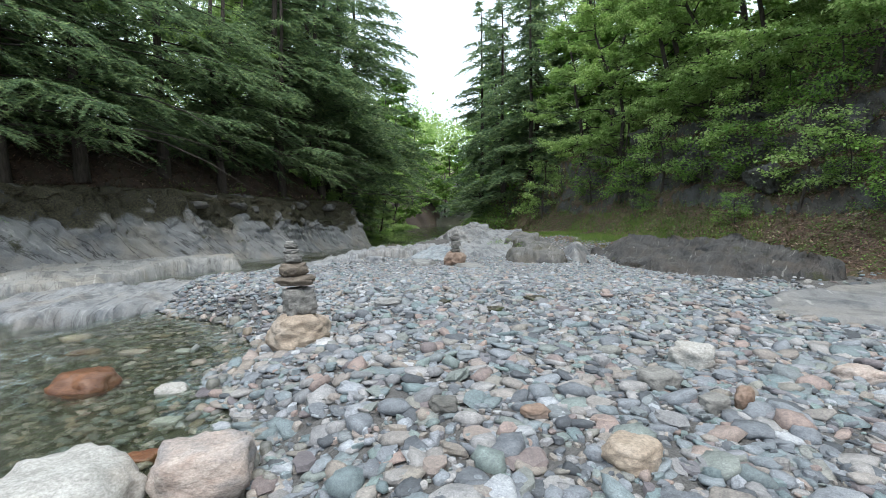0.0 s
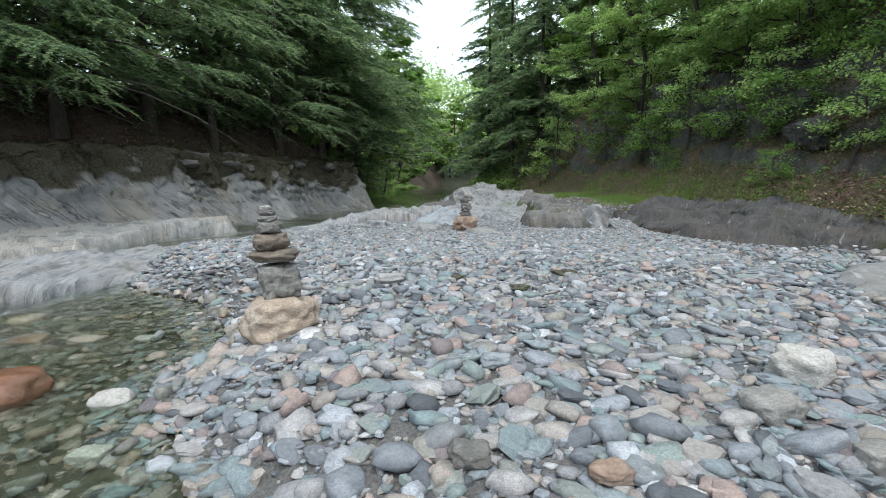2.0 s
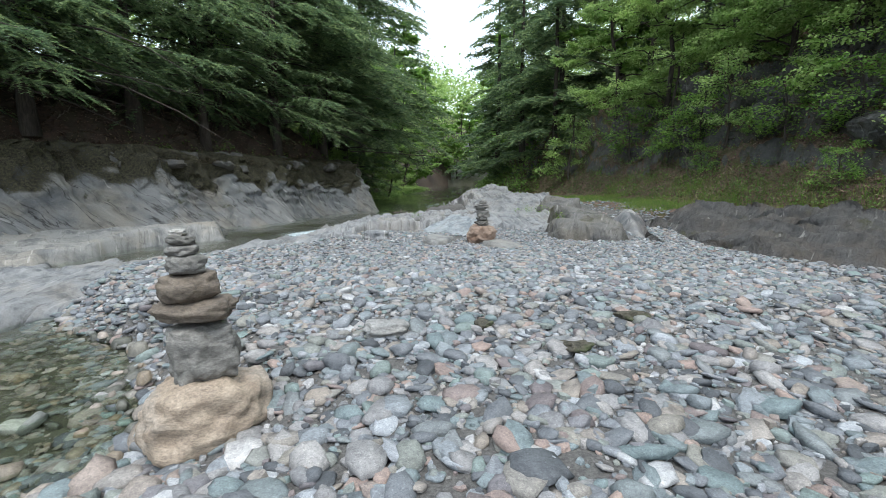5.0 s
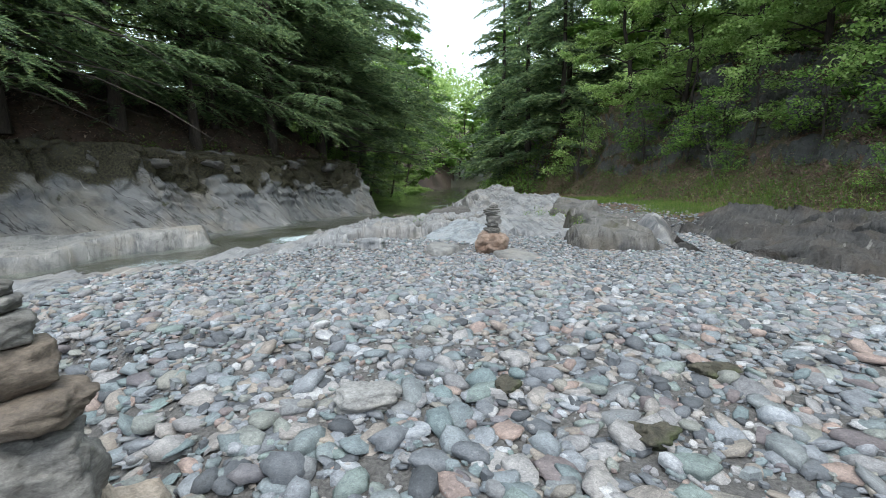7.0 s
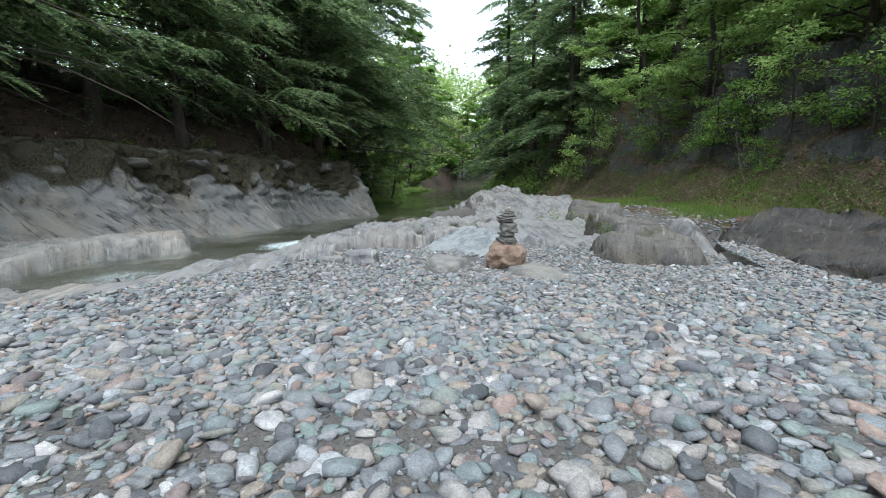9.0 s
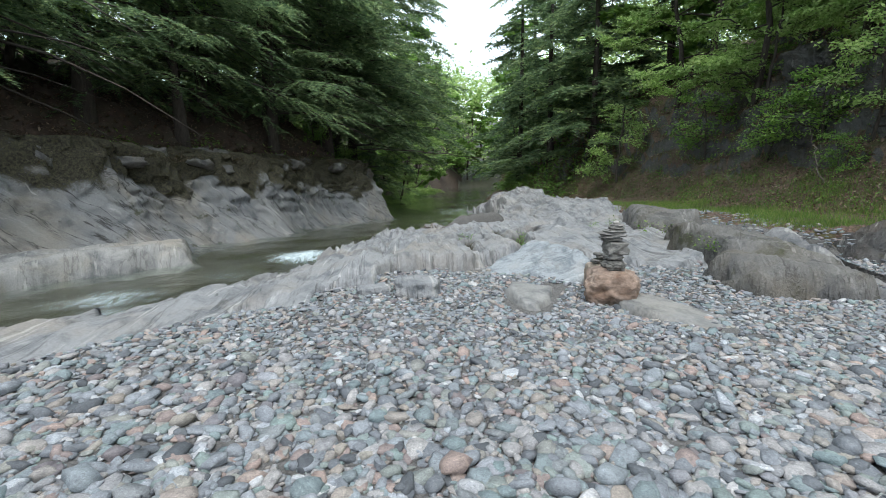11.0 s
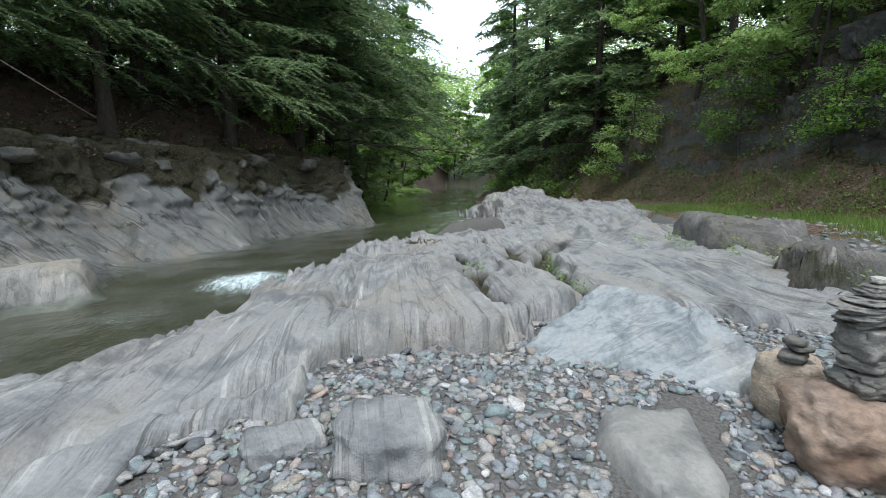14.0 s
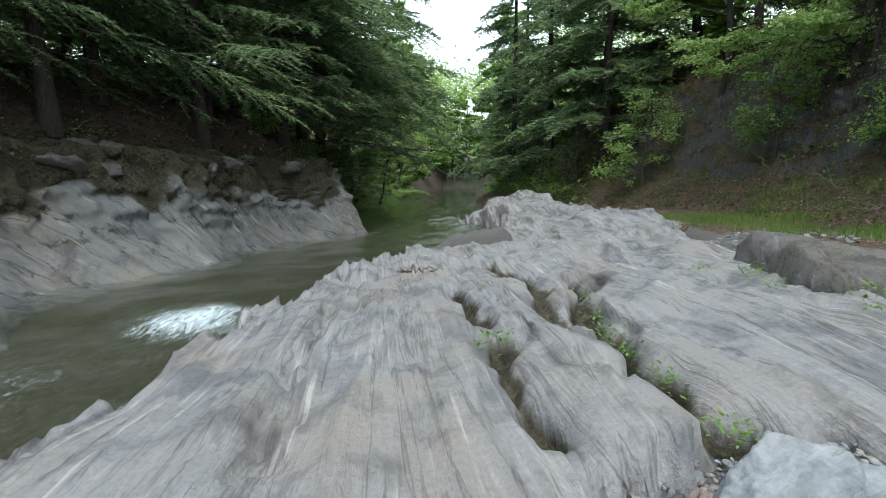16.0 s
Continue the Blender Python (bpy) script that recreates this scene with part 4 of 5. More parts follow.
stone_thing("white veined boulder on the gravel", 1.74, 3.2, (0.30, 0.26, 0.2), M_PALE, 81, 30)
stone_thing("broad grey stone lying on the gravel", 1.34, 2.84, (0.24, 0.22, 0.14), M_GREYST, 82, 20)
stone_thing("tan rough stone on the gravel", 0.81, 1.95, (0.25, 0.22, 0.14), M_TAN, 83, 40)
stone_thing("upright wedge of tan stone on the gravel", 1.66, 2.5, (0.14, 0.09, 0.15), M_ORANGE, 84, 30, -0.02, 0.1)
stone_thing("grey block of stone on the gravel", 1.47, 2.46, (0.16, 0.12, 0.12), M_GREYST, 85, 10, -0.02, 0.7)
stone_thing("pinkish tan stone on the gravel", 2.7, 2.95, (0.28, 0.22, 0.13), M_PINK, 86)
stone_thing("flat orange stone on the gravel", 0.48, 2.38, (0.15, 0.1, 0.06), M_ORANGE, 87, 0, 0.02)
stone_thing("dark grey stone on the gravel", 0.0, 2.5, (0.16, 0.12, 0.09), M_DARKST, 88, 0, 0.0)
stone_thing("blue-grey stone on the gravel", 0.19, 3.36, (0.17, 0.13, 0.08), M_BLUE, 89, 0, 0.0)
stone_thing("light grey broad stone on the gravel", -0.62, 5.2, (0.3, 0.2, 0.1), M_LIGHTGREY, 90, 20, 0.0)
# Three dark lumps added in place of dark wet soil holes in the gravel.
stone_thing("dark soil lump standing in for a wet hole in the gravel", 1.13, 5.6, (0.2, 0.14, 0.08), M_DIRT, 96, 0, -0.01, 0.1, 4, 0.5)
stone_thing("dark soil lump standing in for a wet hole in the gravel", 0.56, 5.0, (0.2, 0.14, 0.08), M_DIRT, 97, 30, -0.01, 0.1, 4, 0.5)
stone_thing("dark soil lump standing in for a wet hole in the gravel", 0.02, 5.4, (0.17, 0.11, 0.06), M_DIRT, 98, 60, -0.01, 0.1, 4, 0.5)
stone_thing("streaked block of bedrock standing in the gravel", -1.37, 9.5, (0.38, 0.4, 0.22), M_ROCK, 91, 5, -0.08, 0.5)
stone_thing("low streaked block of bedrock in the gravel", -1.75, 9.5, (0.3, 0.2, 0.13), M_ROCK, 92, 25, -0.06, 0.5)

# ---- trees ----


def tube(path, radii, sides):
    p = np.asarray(path, float)
    d = np.gradient(p, axis=0)
    d /= np.linalg.norm(d, axis=1)[:, None] + 1e-9
    ref = np.where(np.abs(d[:, 2:3]) > 0.9, [[1.0, 0, 0]], [[0, 0, 1.0]])
    u = np.cross(d, ref)
    u /= np.linalg.norm(u, axis=1)[:, None] + 1e-9
    w = np.cross(d, u)
    a = np.linspace(0, 2 * np.pi, sides, endpoint=False)
    v = p[:, None] + np.asarray(radii)[:, None, None] * (np.cos(a)[None, :, None] * u[:, None] + np.sin(a)[None, :, None] * w[:, None])
    f = []
    for i in range(len(p) - 1):
        for j in range(sides):
            k = (j + 1) % sides
            f.append((i * sides + j, i * sides + k, (i + 1) * sides + k, (i + 1) * sides + j))
    return v.reshape(-1, 3), np.array(f)


def join(pieces):
    V, F, at = [], [], 0
    for v, f in pieces:
        V.append(v)
        F.append(f + at)
        at += len(v)
    return np.concatenate(V), np.concatenate(F)


def kites(base, along, side, length, width):
    """Leaf blades: one pointed quad each."""
    l, w = length[:, None], width[:, None]
    v = np.stack([base, base + along * l * 0.45 + side * w * 0.5, base + along * l, base + along * l * 0.45 - side * w * 0.5], 1)
    n = len(base)
    return v.reshape(-1, 3), np.arange(n * 4).reshape(n, 4)


def unit(a):
    return a / (np.linalg.norm(a, axis=-1, keepdims=True) + 1e-9)


def blades(base, along, side, length, width):
    """Needle sprays: one pointed triangle each."""
    l, w = length[:, None], width[:, None]
    v = np.stack([base + side * w * 0.5, base + along * l, base - side * w * 0.5], 1)
    return v.reshape(-1, 3), np.arange(len(base) * 3).reshape(-1, 3)


def hemlock(seed, h, spread, low=1.0, dense_to=7.0, step=0.034, blade=0.1, gap=0.115, bias=None, girth=0.011, dead=0.14):
    """A hemlock: layered drooping branches with feathery needle sprays, densest up to dense_to."""
    r = np.random.RandomState(seed)
    t = np.linspace(0, 1, 9)
    lean = np.cumsum(r.normal(0, 0.05, (9, 2)), 0)
    lean -= lean[0]
    trunk = np.concatenate([lean, (t * h)[:, None]], 1)
    wood = [tube(trunk, girth * h * (1 - t) ** 0.8 * (1 + 0.5 * np.exp(-t * 25)) + 0.01, 8)]
    B, A, S, L = [], [], [], []
    z = low
    while z < h * 0.985:
        k = z / h
        az = r.uniform(0, 6.283)
        ln = spread * (1.02 - k) ** 0.7 * r.uniform(0.55, 1.1)
        if bias is not None:
            ln *= 1 + 0.35 * np.cos(az - bias)
        d = np.array([np.cos(az), np.sin(az), 0])
        n = np.array([-np.sin(az), np.cos(az), 0])
        s = np.linspace(0, 1, 5)
        up, sag = r.uniform(-0.08, 0.18), r.uniform(0.18, 0.42)
        c = np.array([np.interp(z, t * h, trunk[:, 0]), np.interp(z, t * h, trunk[:, 1]), z])
        bend = r.normal(0, 0.15)
        path = c + d * (s * ln)[:, None] + n * (bend * ln * s ** 2)[:, None]
        path[:, 2] += ln * (up * s - sag * s ** 2)
        wood.append(tube(path, 0.009 * ln * (1 - s) + 0.004, 3))
        if r.rand() > dead * (z < 4):
            for q in np.linspace(0.16, 1, max(6, int(ln / 0.12))):
                o = np.array([np.interp(q, s, path[:, i]) for i in range(3)])
                sgn = 1 if r.rand() < 0.5 else -1
                tl = ln * (0.10 + 0.3 * (1 - q) * min(1, q * 3)) * r.uniform(0.6, 1.3) + 0.12
                td = unit(d * r.uniform(0.5, 0.9) + n * sgn * r.uniform(0.5, 1.0) + np.array([0, 0, r.uniform(-0.5, 0.0)]))
                if q > 0.97:
                    td = unit(d + np.array([0, 0, -0.4]))
                cnt = max(3, int(tl / step))
                e = np.linspace(0.05, 1, cnt)
                pos = o + td * (e * tl)[:, None]
                pos[:, 2] -= 0.25 * tl * e ** 2
                perp = unit(np.cross(td, [0, 0, 1.0]))
                for sg in (1, -1):
                    al = unit(td * r.uniform(0.5, 0.9) + perp * sg * 0.8 + r.normal(0, 0.25, (cnt, 3)))
                    B.append(pos)
                    A.append(al)
                    S.append(unit(np.cross(al, np.array([0, 0, 1.0]) + r.normal(0, 0.45, (cnt, 3)))))
                    L.append(blade * (1.3 - 0.6 * e) * r.uniform(0.6, 1.4, cnt))
        z += gap * r.uniform(0.5, 1.5) * (1 if z < dense_to else 6.0)
    B, A, S, L = map(np.concatenate, (B, A, S, L))
    root = new("hemlock_tree")
    w = link_mesh("trunk", *join(wood), M_BARK)
    c = link_mesh("crown", *blades(B, A, S, L, L * 0.33), M_HEM, False)
    w.parent = c.parent = root
    return tagged(root, "dark green hemlock with drooping feathery branches", "tree", "trees on the banks")


def broadleaf(seed, h, spread, leaves, leaf=0.09, lean=(0, 0), material=None, start=0.25):
    """A slender broadleaf tree: limbs, twigs and layered leaf sprays."""
    r = np.random.RandomState(seed)
    t = np.linspace(0, 1, 8)
    wob = np.cumsum(r.normal(0, 0.02 * h, (8, 2)), 0)
    trunk = np.stack([lean[0] * t ** 1.3 * h + wob[:, 0], lean[1] * t ** 1.3 * h + wob[:, 1], t * h], 1)
    trunk[:, :2] -= trunk[0, :2]
    wood = [tube(trunk, 0.011 * h * (1 - t) ** 0.9 + 0.012, 7)]
    tips = []
    for q in np.linspace(start, 0.98, int(9 + h * 1.6)):
        o = np.array([np.interp(q, t, trunk[:, i]) for i in range(3)])
        az = r.uniform(0, 6.283)
        ln = spread * (1.15 - q) ** 0.6 * r.uniform(0.55, 1.1)
        d = np.array([np.cos(az), np.sin(az), r.uniform(0.05, 0.6)])
        s = np.linspace(0, 1, 6)
        path = o + d * (s * ln)[:, None]
        path[:, 2] += -0.15 * ln * s ** 2
        path[1:] += r.normal(0, 0.04 * ln, (5, 3))
        wood.append(tube(path, 0.010 * ln * (1 - s) + 0.005, 4))
        for _ in range(int(4 + ln * 3)):
            k = r.uniform(0.25, 1)
            p = np.array([np.interp(k, s, path[:, i]) for i in range(3)])
            e = p + unit(np.array([d[0], d[1], 0]) * r.uniform(0, 1) + np.append(r.normal(0, 0.8, 2), r.normal(0.05, 0.2))) * r.uniform(0.25, 0.75)
            wood.append(tube(np.stack([p, (p + e) / 2 + r.normal(0, 0.02, 3), e]), [0.007, 0.005, 0.002], 3))
            tips.append((p, e))
    P, E = np.array([a for a, _ in tips]), np.array([b for _, b in tips])
    i = r.randint(0, len(P), leaves)
    k = r.uniform(0.2, 1.08, leaves)[:, None]
    base = P[i] + (E[i] - P[i]) * k + r.normal(0, 0.09, (leaves, 3)) * [1, 1, 0.55]
    al = unit(unit(E[i] - P[i]) * 0.5 + r.normal(0, 0.7, (leaves, 3)) * [1, 1, 0.5] + [0, 0, -0.25])
    up = unit(np.array([0, 0, 1.0]) + r.normal(0, 0.45, (leaves, 3)))
    L = leaf * r.uniform(0.6, 1.35, leaves)
    root = new("broadleaf_tree")
    w = link_mesh("trunk", *join(wood), M_BARK)
    c = link_mesh("crown", *kites(base, al, unit(np.cross(al, up)), L, L * 0.62), material or M_LEAF, False)
    w.parent = c.parent = root
    return tagged(root, "slender tree in light green spring leaf", "tree", "trees on the banks")


def plant(ob, x, y, turn=0, scale=1.0, sink=0.15, first=False, tilt=(0, 0)):
    z = float(ground_height(x, y)) - sink
    m = pose(x, y, z, tilt[0], tilt[1], turn) @ Matrix.Scale(scale, 4)
    if first:
        ob.matrix_world = m
        return ob
    ob = copy_thing(ob, pose(x, y, z, tilt[0], tilt[1], turn))
    ob.scale = (scale,) * 3
    return ob


hem_a = plant(hemlock(1, 13, 4.3, 1.5, 6.6, bias=0.0), -10.7, 14.0, 0, 1, first=True)
hem_b = plant(hemlock(2, 12, 4.1, 1.3, 6.8, bias=0.2), -8.7, 18.6, 0, 1, first=True)
hem_c = plant(hemlock(3, 15, 4.4, 1.7, 7.0, bias=-0.2), -12.4, 11.2, 0, 1, first=True)
far_h = plant(hemlock(4, 17, 4.2, 0.4, 17, 0.10, 0.3, 0.2, girth=0.010), 4.8, 36, 0, 1, first=True)
high_h = plant(hemlock(6, 17, 4.7, 4.0, 17, 0.07, 0.2, 0.16, bias=0.0, girth=0.012), -7.4, 26.4, 0, 1, first=True)
for x, y, turn, s in [(-7.8, 22.6, 20, 0.95), (-6.7, 31.0, -15, 1.3), (-6.8, 37, 30, 1.4), (-9.6, 28.6, 80, 1.1)]:
    plant(high_h, x, y, turn, s)
for ob, x, y, turn, s in [(hem_c, -9.8, 16.6, 25, 0.95), (hem_a, -7.4, 21.8, 20, 0.95), (hem_a, -14.6, 8.4, -15, 1.0), (hem_b, -12.6, 14.8, -20, 1.1), (hem_c, -6.4, 25.0, -25, 1.0),  (hem_a, -11.6, 12.4, 40, 1.0), (hem_b, -9.0, 20.4, 10, 1.0),
                          (hem_b, -15.2, 11.0, 10, 1.1), (hem_c, -6.9, 28.8, -10, 1.25)]:
    plant(ob, x, y, turn, s)
for x, y, turn, s in [(-9.8, 33, 200, 1.35), (-11.5, 29, 110, 1.3), (6.8, 33, 60, 1.0), (3.6, 42, 120, 1.15), (8, 40, 200, 1.2), (-10, 40, 90, 1.1), (-11, 25, 150, 1.1), (-13, 19, 222, 1.0), (6, 50, 280, 1.2), (-10.0, 47, 310, 1.2),
                      (9.5, 30, 15, 1.0), (-15, 15, 77, 0.9), (13, 24, 111, 0.9), (-18, 9, 5, 1.0), (5.6, 29.5, 190, 0.9)]:
    plant(far_h, x, y, turn, s)
bl_a = plant(broadleaf(11, 8, 3.0, 30000, 0.08, (-0.18, -0.05), None, 0.08), 8.5, 17.5, 0, 1, first=True)
bl_b = plant(broadleaf(12, 7, 3.0, 28000, 0.08, (-0.25, 0.0), None, 0.05), 9.2, 13.6, 0, 1, first=True)
bl_f = plant(broadleaf(13, 13, 4.6, 14000, 0.34, (0, 0), M_LEAF2, 0.06), 9.5, 26, 0, 1, first=True)
for ob, x, y, turn, s in [(bl_b, 7.6, 20.0, 20, 1.1), (bl_b, 9.0, 15.6, -10, 1.0), (bl_a, 10.5, 16, -20, 1.2), (bl_a, 10.2, 8.8, 15, 1.0), (bl_a, 7.2, 24, 10, 1.0), (bl_b, 11.5, 12, -20, 1.4), (bl_b, 10.0, 11.0, 30, 1.1), (bl_a, 11.4, 14.2, 60, 1.3), (bl_b, 9.6, 18.4, -40, 1.3), (bl_a, -6.6, 31.0, 180, 0.6), (bl_b, -6.4, 36, 160, 0.75), (bl_a, -6.0, 43, 150, 0.9), (bl_b, -5.6, 52, 170, 1.1), (bl_a, -10.6, 21.0, 170, 1.2), (bl_b, -12.0, 17.0, 150, 1.2)]:
    plant(ob, x, y, turn, s)
for x, y, turn, s in [(-6.5, 56, 30, 1.1), (-5.5, 90, 80, 1.5), (-7, 72, 150, 1.3), (9, 70, 200, 1.3), (1, 122, 33, 1.5), (5.5, 128, 120, 1.6), (-4, 118, 240, 1.5), (5, 60, 250, 1.0), (-9, 66, 10, 1.4), (13, 105, 60, 1.7), (9.5, 86, 15, 1.1), (-7.5, 62, 222, 0.9), (12, 20, 45, 0.8),
                      (13, 10, 95, 0.8), (13, 28, 195, 1.0), (-12.5, 30, 120, 0.9), (-17, 14, 0, 0.8), (14, 3, 33, 0.8), (-19, 5, 44, 0.8)]:
    plant(bl_f, x, y, turn, s)
# young trees on the slopes
sap = tagged(plant(broadleaf(21, 2.6, 1.1, 3200, 0.085, (-0.15, 0), M_LEAF, 0.12), 7.3, 15.5, 0, 1, 0.05, first=True), "young tree in light green leaf on the bank")
sap_b = tagged(plant(broadleaf(22, 1.7, 0.8, 2200, 0.075, (-0.2, 0), M_LEAF2, 0.1), 8.0, 12.0, 0, 1, 0.05, first=True), "low green bush on the bank")
for ob, x, y, turn, s in [(sap_b, 6.9, 18.0, 80, 1.0), (sap, 7.9, 10.3, 70, 0.9), (sap_b, 8.3, 8.3, 120, 1.0), (sap, 5.4, 25, 160, 1.2), (sap, -6.6, 27.4, 40, 1.2), (sap_b, 7.6, 13.6, 10, 0.9), (sap, 8.4, 12.8, 190, 1.1),
                          (sap, -7.4, 29, 100, 1.3), (sap_b, 7.3, 16.8, 200, 1.1), (sap, 8.6, 6.4, 30, 1.1), (sap_b, 6.6, 20.6, 20, 1.2), (sap, 7.6, 19.4, 130, 1.2), (sap_b, 9.0, 10.8, 60, 1.2), (sap_b, -6.8, 24.5, 0, 1.0), (sap_b, 8.4, 9.6, 15, 0.6), (sap_b, 8.9, 12.2, 75, 0.7), (sap_b, 7.6, 14.6, 140, 0.6), (sap_b, 7.2, 11.4, 210, 0.5), (sap_b, 8.6, 14.0, 260, 0.7), (sap_b, 7.4, 17.4, 300, 0.7),
                          (sap, 9.6, 13.0, 20, 0.7), (sap_b, 6.8, 15.6, 330, 0.5), (sap, 9.0, 16.4, 110, 0.8), (sap_b, 8.1, 7.4, 45, 0.6)]:
    plant(ob, x, y, turn, s, 0.05)
# dark rock showing through the bank
rr = np.random.RandomState(55)
for k, (dy, yv) in enumerate([(1.6, 11.5), (1.7, 14.2), (2.4, 15.6), (2.6, 18.6), (2.0, 12.6), (2.8, 13.8), (2.4, 10.4), (1.8, 17.6), (2.6, 8.4)]):
    x = float(TOE(yv)) + dy
    b = boulder("bank_rock", (rr.uniform(0.5, 0.8), rr.uniform(0.6, 1.1), rr.uniform(0.6, 0.9)), M_BANKROCK, 200 + k, 0.4, 0.05, 0.6, 4)
    b.data.polygons.foreach_set("use_smooth", [False] * len(b.data.polygons))
    tagged(put(b, x, yv, float(ground_height(x, yv)) - 0.42, rr.uniform(-30, 30), 0, -25), "dark rock showing through the leafy bank", "rock", "rocks of the bank")

# far woods closing the valley sides
r = np.random.RandomState(91)


def woods(name, cx, cy, count, clumps, leaf, material, zlo, zhi):
    n = len(cx)
    cz = ground_height(cx, cy) + r.uniform(zlo, zhi, n)
    i = r.randint(0, n, count)
    base = np.stack([cx[i], cy[i], cz[i]], 1) + r.normal(0, 1, (count, 3)) * clumps
    al = unit(r.normal(0, 1, (count, 3)) * [1, 1, 0.5])
    L = leaf * r.uniform(0.6, 1.5, count)
    ob = link_mesh(name, *kites(base, al, unit(np.cross(al, unit(np.array([0, 0, 1.0]) + r.normal(0, 0.5, (count, 3))))), L, L * 0.6), material, False)
    return tagged(ob, "dense green woods further up the valley sides", "woods", kind="stuff")


ly = r.uniform(-6, 60, 260)
woods("far_woods", CLIFF(ly) - r.uniform(6.5, 18, 260), ly, 44000, (1.1, 1.1, 0.5), 0.26, M_LEAF, 0.3, 9)
ry = r.uniform(-4, 60, 220)
woods("far_woods", TOE(ry) + r.uniform(5.0, 14, 220), ry, 36000, (1.0, 1.0, 0.45), 0.2, M_LEAF, 0.3, 8)
fy = r.uniform(105, 190, 170)
woods("far_woods", r.uniform(-45, 65, 170), fy, 60000, (3.2, 3.2, 2.0), 0.8, M_LEAF, 0.5, 22)

# low growth on the right bank and along the rocks
def leaf_tufts(name, label, cat, x, y, per, leaf, material, spread, rise, seed, z0=None):
    r = np.random.RandomState(seed)
    i = np.repeat(np.arange(len(x)), per)
    n = len(i)
    a = r.uniform(0, 6.283, n)
    out = np.stack([np.cos(a), np.sin(a), np.zeros(n)], 1)
    base = np.stack([x[i], y[i], ground_height(x[i], y[i])], 1) + out * (spread * r.uniform(0, 1, n))[:, None]
    base[:, 2] = (ground_height(base[:, 0], base[:, 1]) if z0 is None else z0[i]) + rise * r.uniform(0, 1, n)
    al = unit(out + r.normal(0, 0.4, (n, 3)) + [0, 0, 0.2])
    L = leaf * r.uniform(0.5, 1.4, n)
    ob = link_mesh(name, *kites(base, al, unit(np.cross(al, [0, 0, 1.0])), L, L * 0.5), material, False)
    return tagged(ob, label, cat, kind="stuff")


y = r.uniform(2, 34, 6500)
x = TOE(y) + r.uniform(-0.2, 7.5, 6500)
leaf_tufts("undergrowth", "low green leafy plants on the bank", "undergrowth", x, y, 16, 0.055, M_HERB, 0.2, 0.22, 5)
y = r.uniform(2, 34, 52000)
x = TOE(y) + r.uniform(-0.3, 8.0, 52000)
leaf_tufts("leaf_litter", "brown fallen leaves lying on the bank", "leaf litter", x, y, 2, 0.075, M_LITTER, 0.3, 0.03, 6)
y = r.uniform(4, 30, 12000)
x = CLIFF(y) - r.uniform(1.4, 6, 12000)
leaf_tufts("leaf_litter", "brown fallen leaves under the hemlocks", "leaf litter", x, y, 2, 0.08, M_LITTER, 0.3, 0.03, 7)
y = r.uniform(16, 30, 160)
x = CLIFF(y) - r.uniform(0.8, 2.5, 160)
leaf_tufts("undergrowth", "low green leafy plants above the cliff", "undergrowth", x, y, 26, 0.1, M_LEAF2, 0.3, 0.35, 8)

y = np.concatenate([r.uniform(27, 70, 500), r.uniform(27, 70, 500)])
x = np.where(np.arange(1000) < 500, CLIFF(y) - r.uniform(-0.4, 3.0, 1000), TOE(y) + r.uniform(-0.6, 3.5, 1000))
leaf_tufts("undergrowth", "bright green bushes along the far banks", "undergrowth", x, y, 40, 0.17, M_LEAF2, 0.6, 0.8, 19)


def grass(label, x, y, seed, tall=0.22):
    r = np.random.RandomState(seed)
    ok = np.maximum(inside_distance(dark_poly, x, y), inside_distance(moss_poly, x, y)) < 0.05
    x, y = x[ok], y[ok]
    n = len(x)
    base = np.stack([x, y, ground_height(x, y) - 0.02], 1)
    al = unit(np.array([0, 0, 1.0]) + r.normal(0, 0.35, (n, 3)))
    side = unit(np.append(r.normal(0, 1, (n, 2)), np.zeros((n, 1)), 1))
    L = tall * r.uniform(0.4, 1.3, n)
    return tagged(link_mesh("grass", *blades(base, al, side, L, np.full(n, 0.012)), M_GRASS, False), label, "grass", kind="stuff")


k = r.randint(0, 230, 26000)
gy0 = r.uniform(10.5, 20, 230)
gx0 = TOE(gy0) - r.uniform(-0.8, 2.0, 230)
grass("bright green grass between rock and bank", gx0[k] + r.normal(0, 0.17, 26000), gy0[k] + r.normal(0, 0.2, 26000), 9, 0.13)

px, py, pz = np.array([(-0.1, 12.5, 0.2), (-0.1, 12.2, 0.2), (-0.07, 11.8, 0.2), (0.1, 13.6, 0.2), (-0.05, 12.9, 0.2), (0.0, 11.3, 0.2), (1.5, 14.3, 0.3), (1.7, 13.9, 0.35), (1.6, 13.3, 0.35), (-0.9, 12.0, 0.36)]).T
leaf_tufts("rock_plants", "small green plants growing in the rock crevice", "plants", px, py, 60, 0.035, M_HERB, 0.12, 0.1, 15, pz)
px, py, pz = np.array([(1.85, 10.9, 0.35), (1.9, 11.3, 0.35), (2.0, 11.7, 0.35), (1.75, 12.6, 0.4), (1.6, 13.6, 0.4), (1.9, 12.2, 0.4)]).T
leaf_tufts("rock_plants", "yellow-green tufts growing at the foot of the rock", "plants", px, py, 60, 0.045, M_GRASS, 0.14, 0.16, 16, pz)

rr = np.random.RandomState(61)
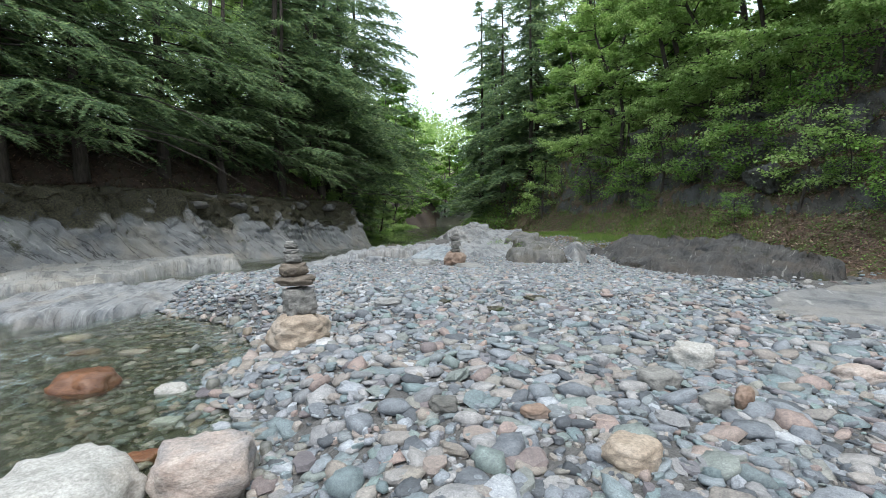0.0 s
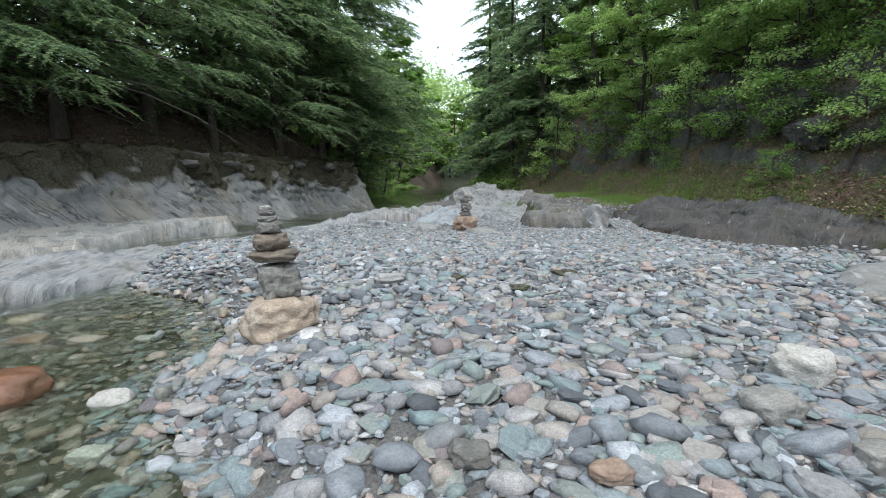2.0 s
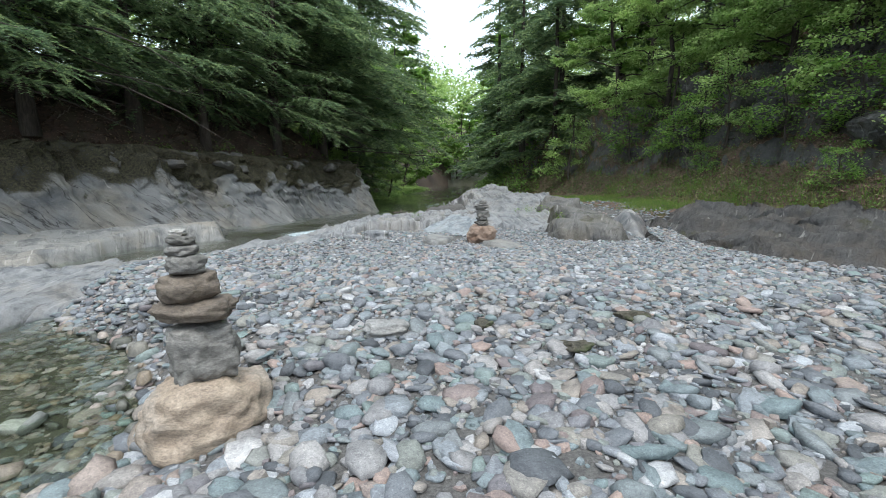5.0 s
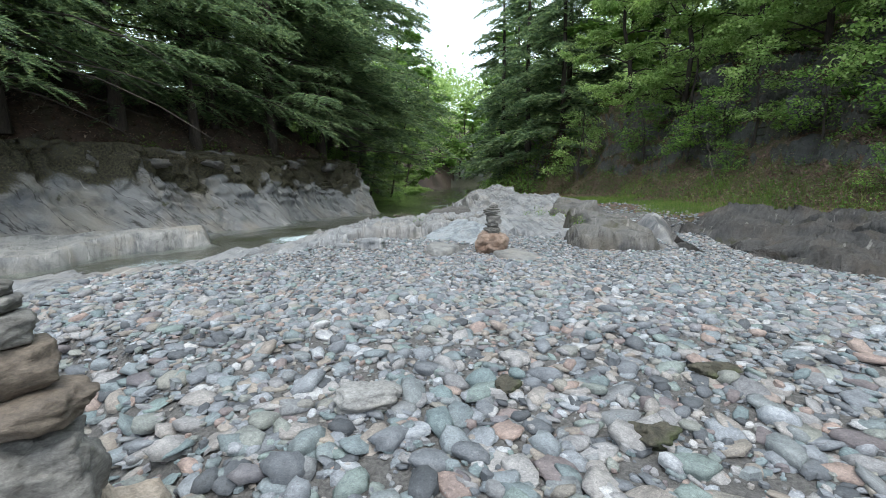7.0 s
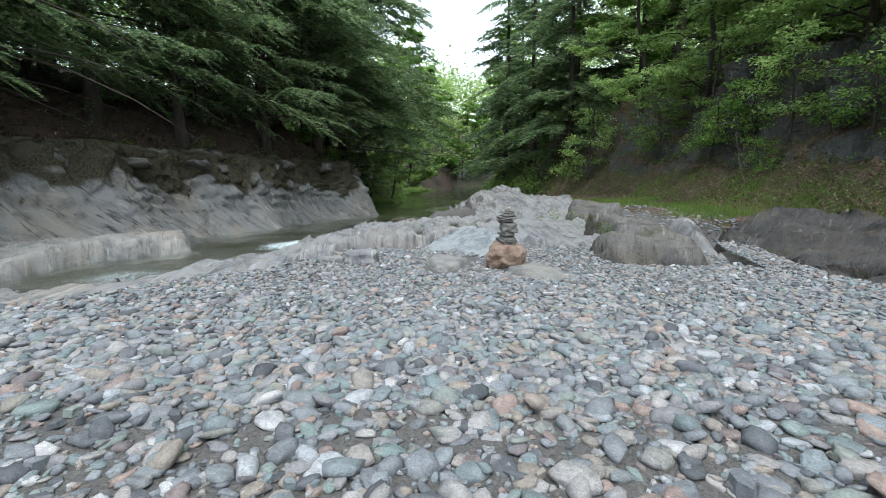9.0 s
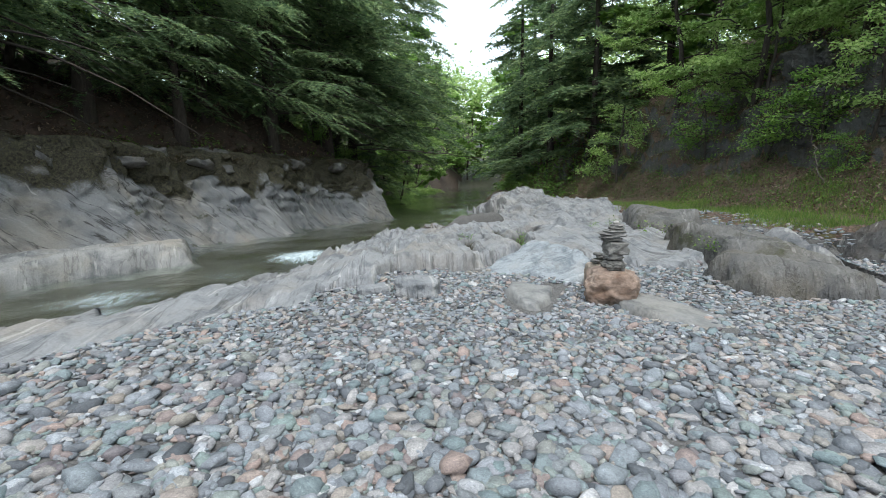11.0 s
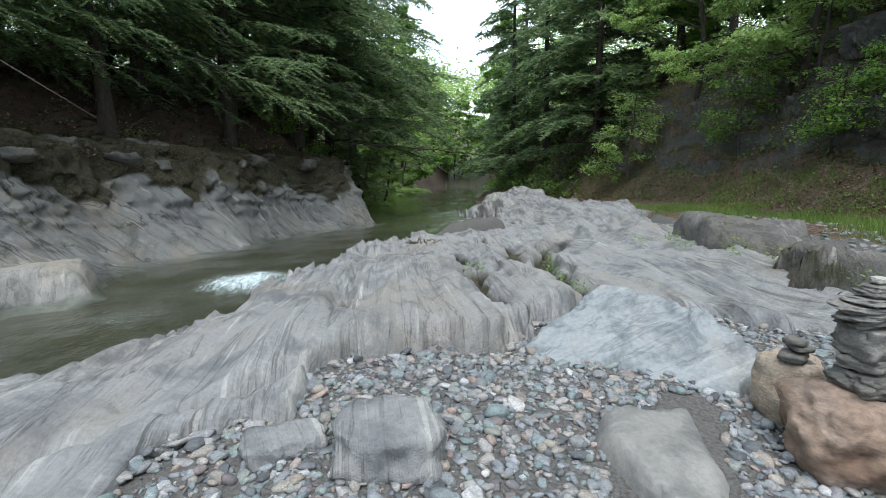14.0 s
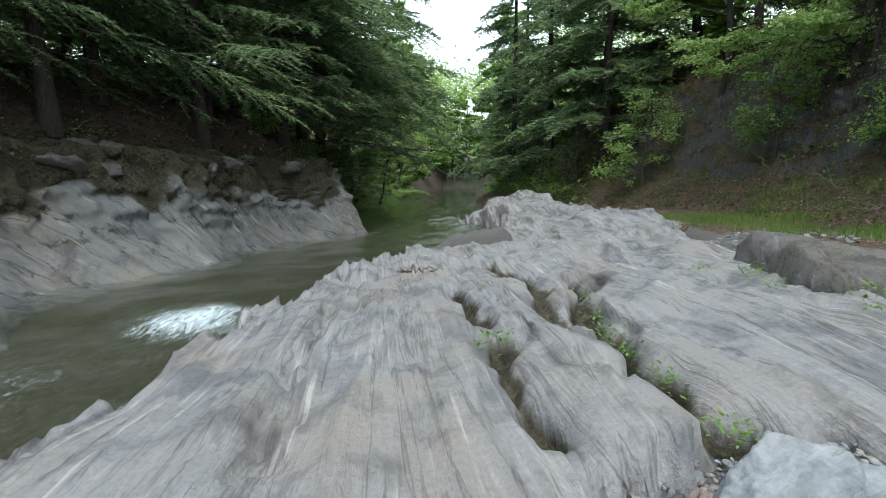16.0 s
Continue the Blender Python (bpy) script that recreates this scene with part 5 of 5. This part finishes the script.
for k in range(26):
    yv = 9.5 + 0.6 * k
    x = float(CLIFF(yv)) - rr.uniform(1.0, 2.2)
    zt = float(np.interp(float(CLIFF(yv)) - x, [0.75, 1.1, 2.6], [1.15, 1.75, 2.15]))
    b = boulder("crest_rock", (rr.uniform(0.25, 0.55), rr.uniform(0.3, 0.8), rr.uniform(0.2, 0.4)), M_HUMP, 300 + k, 0.4, 0.05, 0.4, 3)
    tagged(put(b, x, yv, max(zt, float(ground_height(x, yv))) - 0.2, rr.uniform(0, 180), rr.uniform(-15, 15), 20), "pale rock knob in the soil of the cliff top", "rock", "rocks of the cliff top")
y = r.uniform(9, 26, 420)
x = CLIFF(y) - r.uniform(0.9, 2.6, 420)
crest = np.maximum(np.interp(CLIFF(y) - x, [0.75, 1.1, 2.6], [1.15, 1.75, 2.15]), ground_height(x, y))
leaf_tufts("moss_and_litter", "dark moss and dead leaves on the cliff top", "moss", x, y, 40, 0.06, M_MOSS, 0.25, 0.1, 18, crest)

# wood lying about
def limb(label, pts, r0, material, seed, cat="branch"):
    r = np.random.RandomState(seed)
    p = np.array(pts, float)
    s = np.linspace(0, len(p) - 1, 24)
    q = np.stack([np.interp(s, np.arange(len(p)), p[:, i]) for i in range(3)], 1) + r.normal(0, 0.02, (24, 3))
    ob = link_mesh("fallen_branch", *tube(q, r0 * (1 - 0.7 * np.linspace(0, 1, 24)) * r.uniform(0.85, 1.15, 24), 7), material)
    return tagged(ob, label, cat)


def on_bank(dl, y, lift):
    x = float(CLIFF(y)) - dl
    return (x, y, float(ground_height(x, y)) + lift)


limb("dark fallen log lying along the bank top", [on_bank(1.8, 14.8, 0.08), on_bank(1.6, 16, 0.08), on_bank(1.6, 17.2, 0.08), on_bank(1.9, 18.6, 0.05)], 0.09, M_BARK, 1, "log")
for k, (a, ya, b, yb) in enumerate([(1.5, 13.2, 2.6, 14.4), (1.2, 15.5, 2.5, 15.9), (1.3, 17.2, 2.4, 16.6), (1.2, 18.8, 2.4, 19.6), (1.0, 20.6, 2.4, 20.2), (1.6, 11.5, 2.8, 12.2)]):
    limb("dark exposed tree root on the bank edge", [on_bank(b, yb, 0.06), on_bank((a + b) / 2, (ya + yb) / 2 + 0.2, 0.1), on_bank(a, ya, 0.06), on_bank(a - 0.5, ya - 0.2, 0.02)], 0.07, M_BARK, 10 + k, "root")
tw = np.random.RandomState(77)
for k in range(22):
    if k % 2:
        y = tw.uniform(11, 20)
        a, d, lab = on_bank(tw.uniform(1.6, 3.5), y, 0.05), tw.normal(0, 0.5, 3), "bare grey twig on the dark forest slope"
    else:
        y = tw.uniform(8, 22)
        x = float(TOE(y)) + tw.uniform(0.3, 2.5)
        a, d, lab = (x, y, float(ground_height(x, y)) + 0.05), tw.normal(0, 0.5, 3), "pale fallen stick on the leafy bank"
    d[2] = abs(d[2]) * 0.8
    a = np.array(a)
    limb(lab, [a, a + d * 0.5 + [0, 0, 0.08], a + d + tw.normal(0, 0.1, 3) + [0, 0, 0.05]], 0.014, M_TWIG, 300 + k, "twig")
limb("thin bare branch hanging over the brook", [(-5.2, 25.5, 2.6), (-3.5, 25.8, 2.55), (-1.5, 26, 2.35), (0.6, 26.3, 2.1)], 0.03, M_BARK, 31)
limb("pale dead twig lying on the rock ledge", [(-1.75, 14.7, 0.27), (-1.5, 14.65, 0.31), (-1.25, 14.8, 0.3)], 0.018, M_TWIG, 32, "twig")

# ---- single cobbles of the bar ----
COB = []
for k, (sv, sf) in enumerate(SHAPES[:8] + SLABS[:10]):
    o = link_mesh("cobble", sv, sf, M_COBBLE, k < 8)
    COB.append(o)
r = np.random.RandomState(33)
for k, (x, y, z, s) in enumerate(single):
    base = COB[k % len(COB)]
    o = base if k < len(COB) else new("cobble", base.data)
    o.matrix_world = pose(x, y, z, r.normal(0, 7), r.normal(0, 7), r.uniform(0, 360)) @ Matrix.Diagonal((s * r.uniform(0.85, 1.25), s * r.uniform(0.8, 1.1), s * r.uniform(0.8, 1.5), 1))
    o.parent = ground
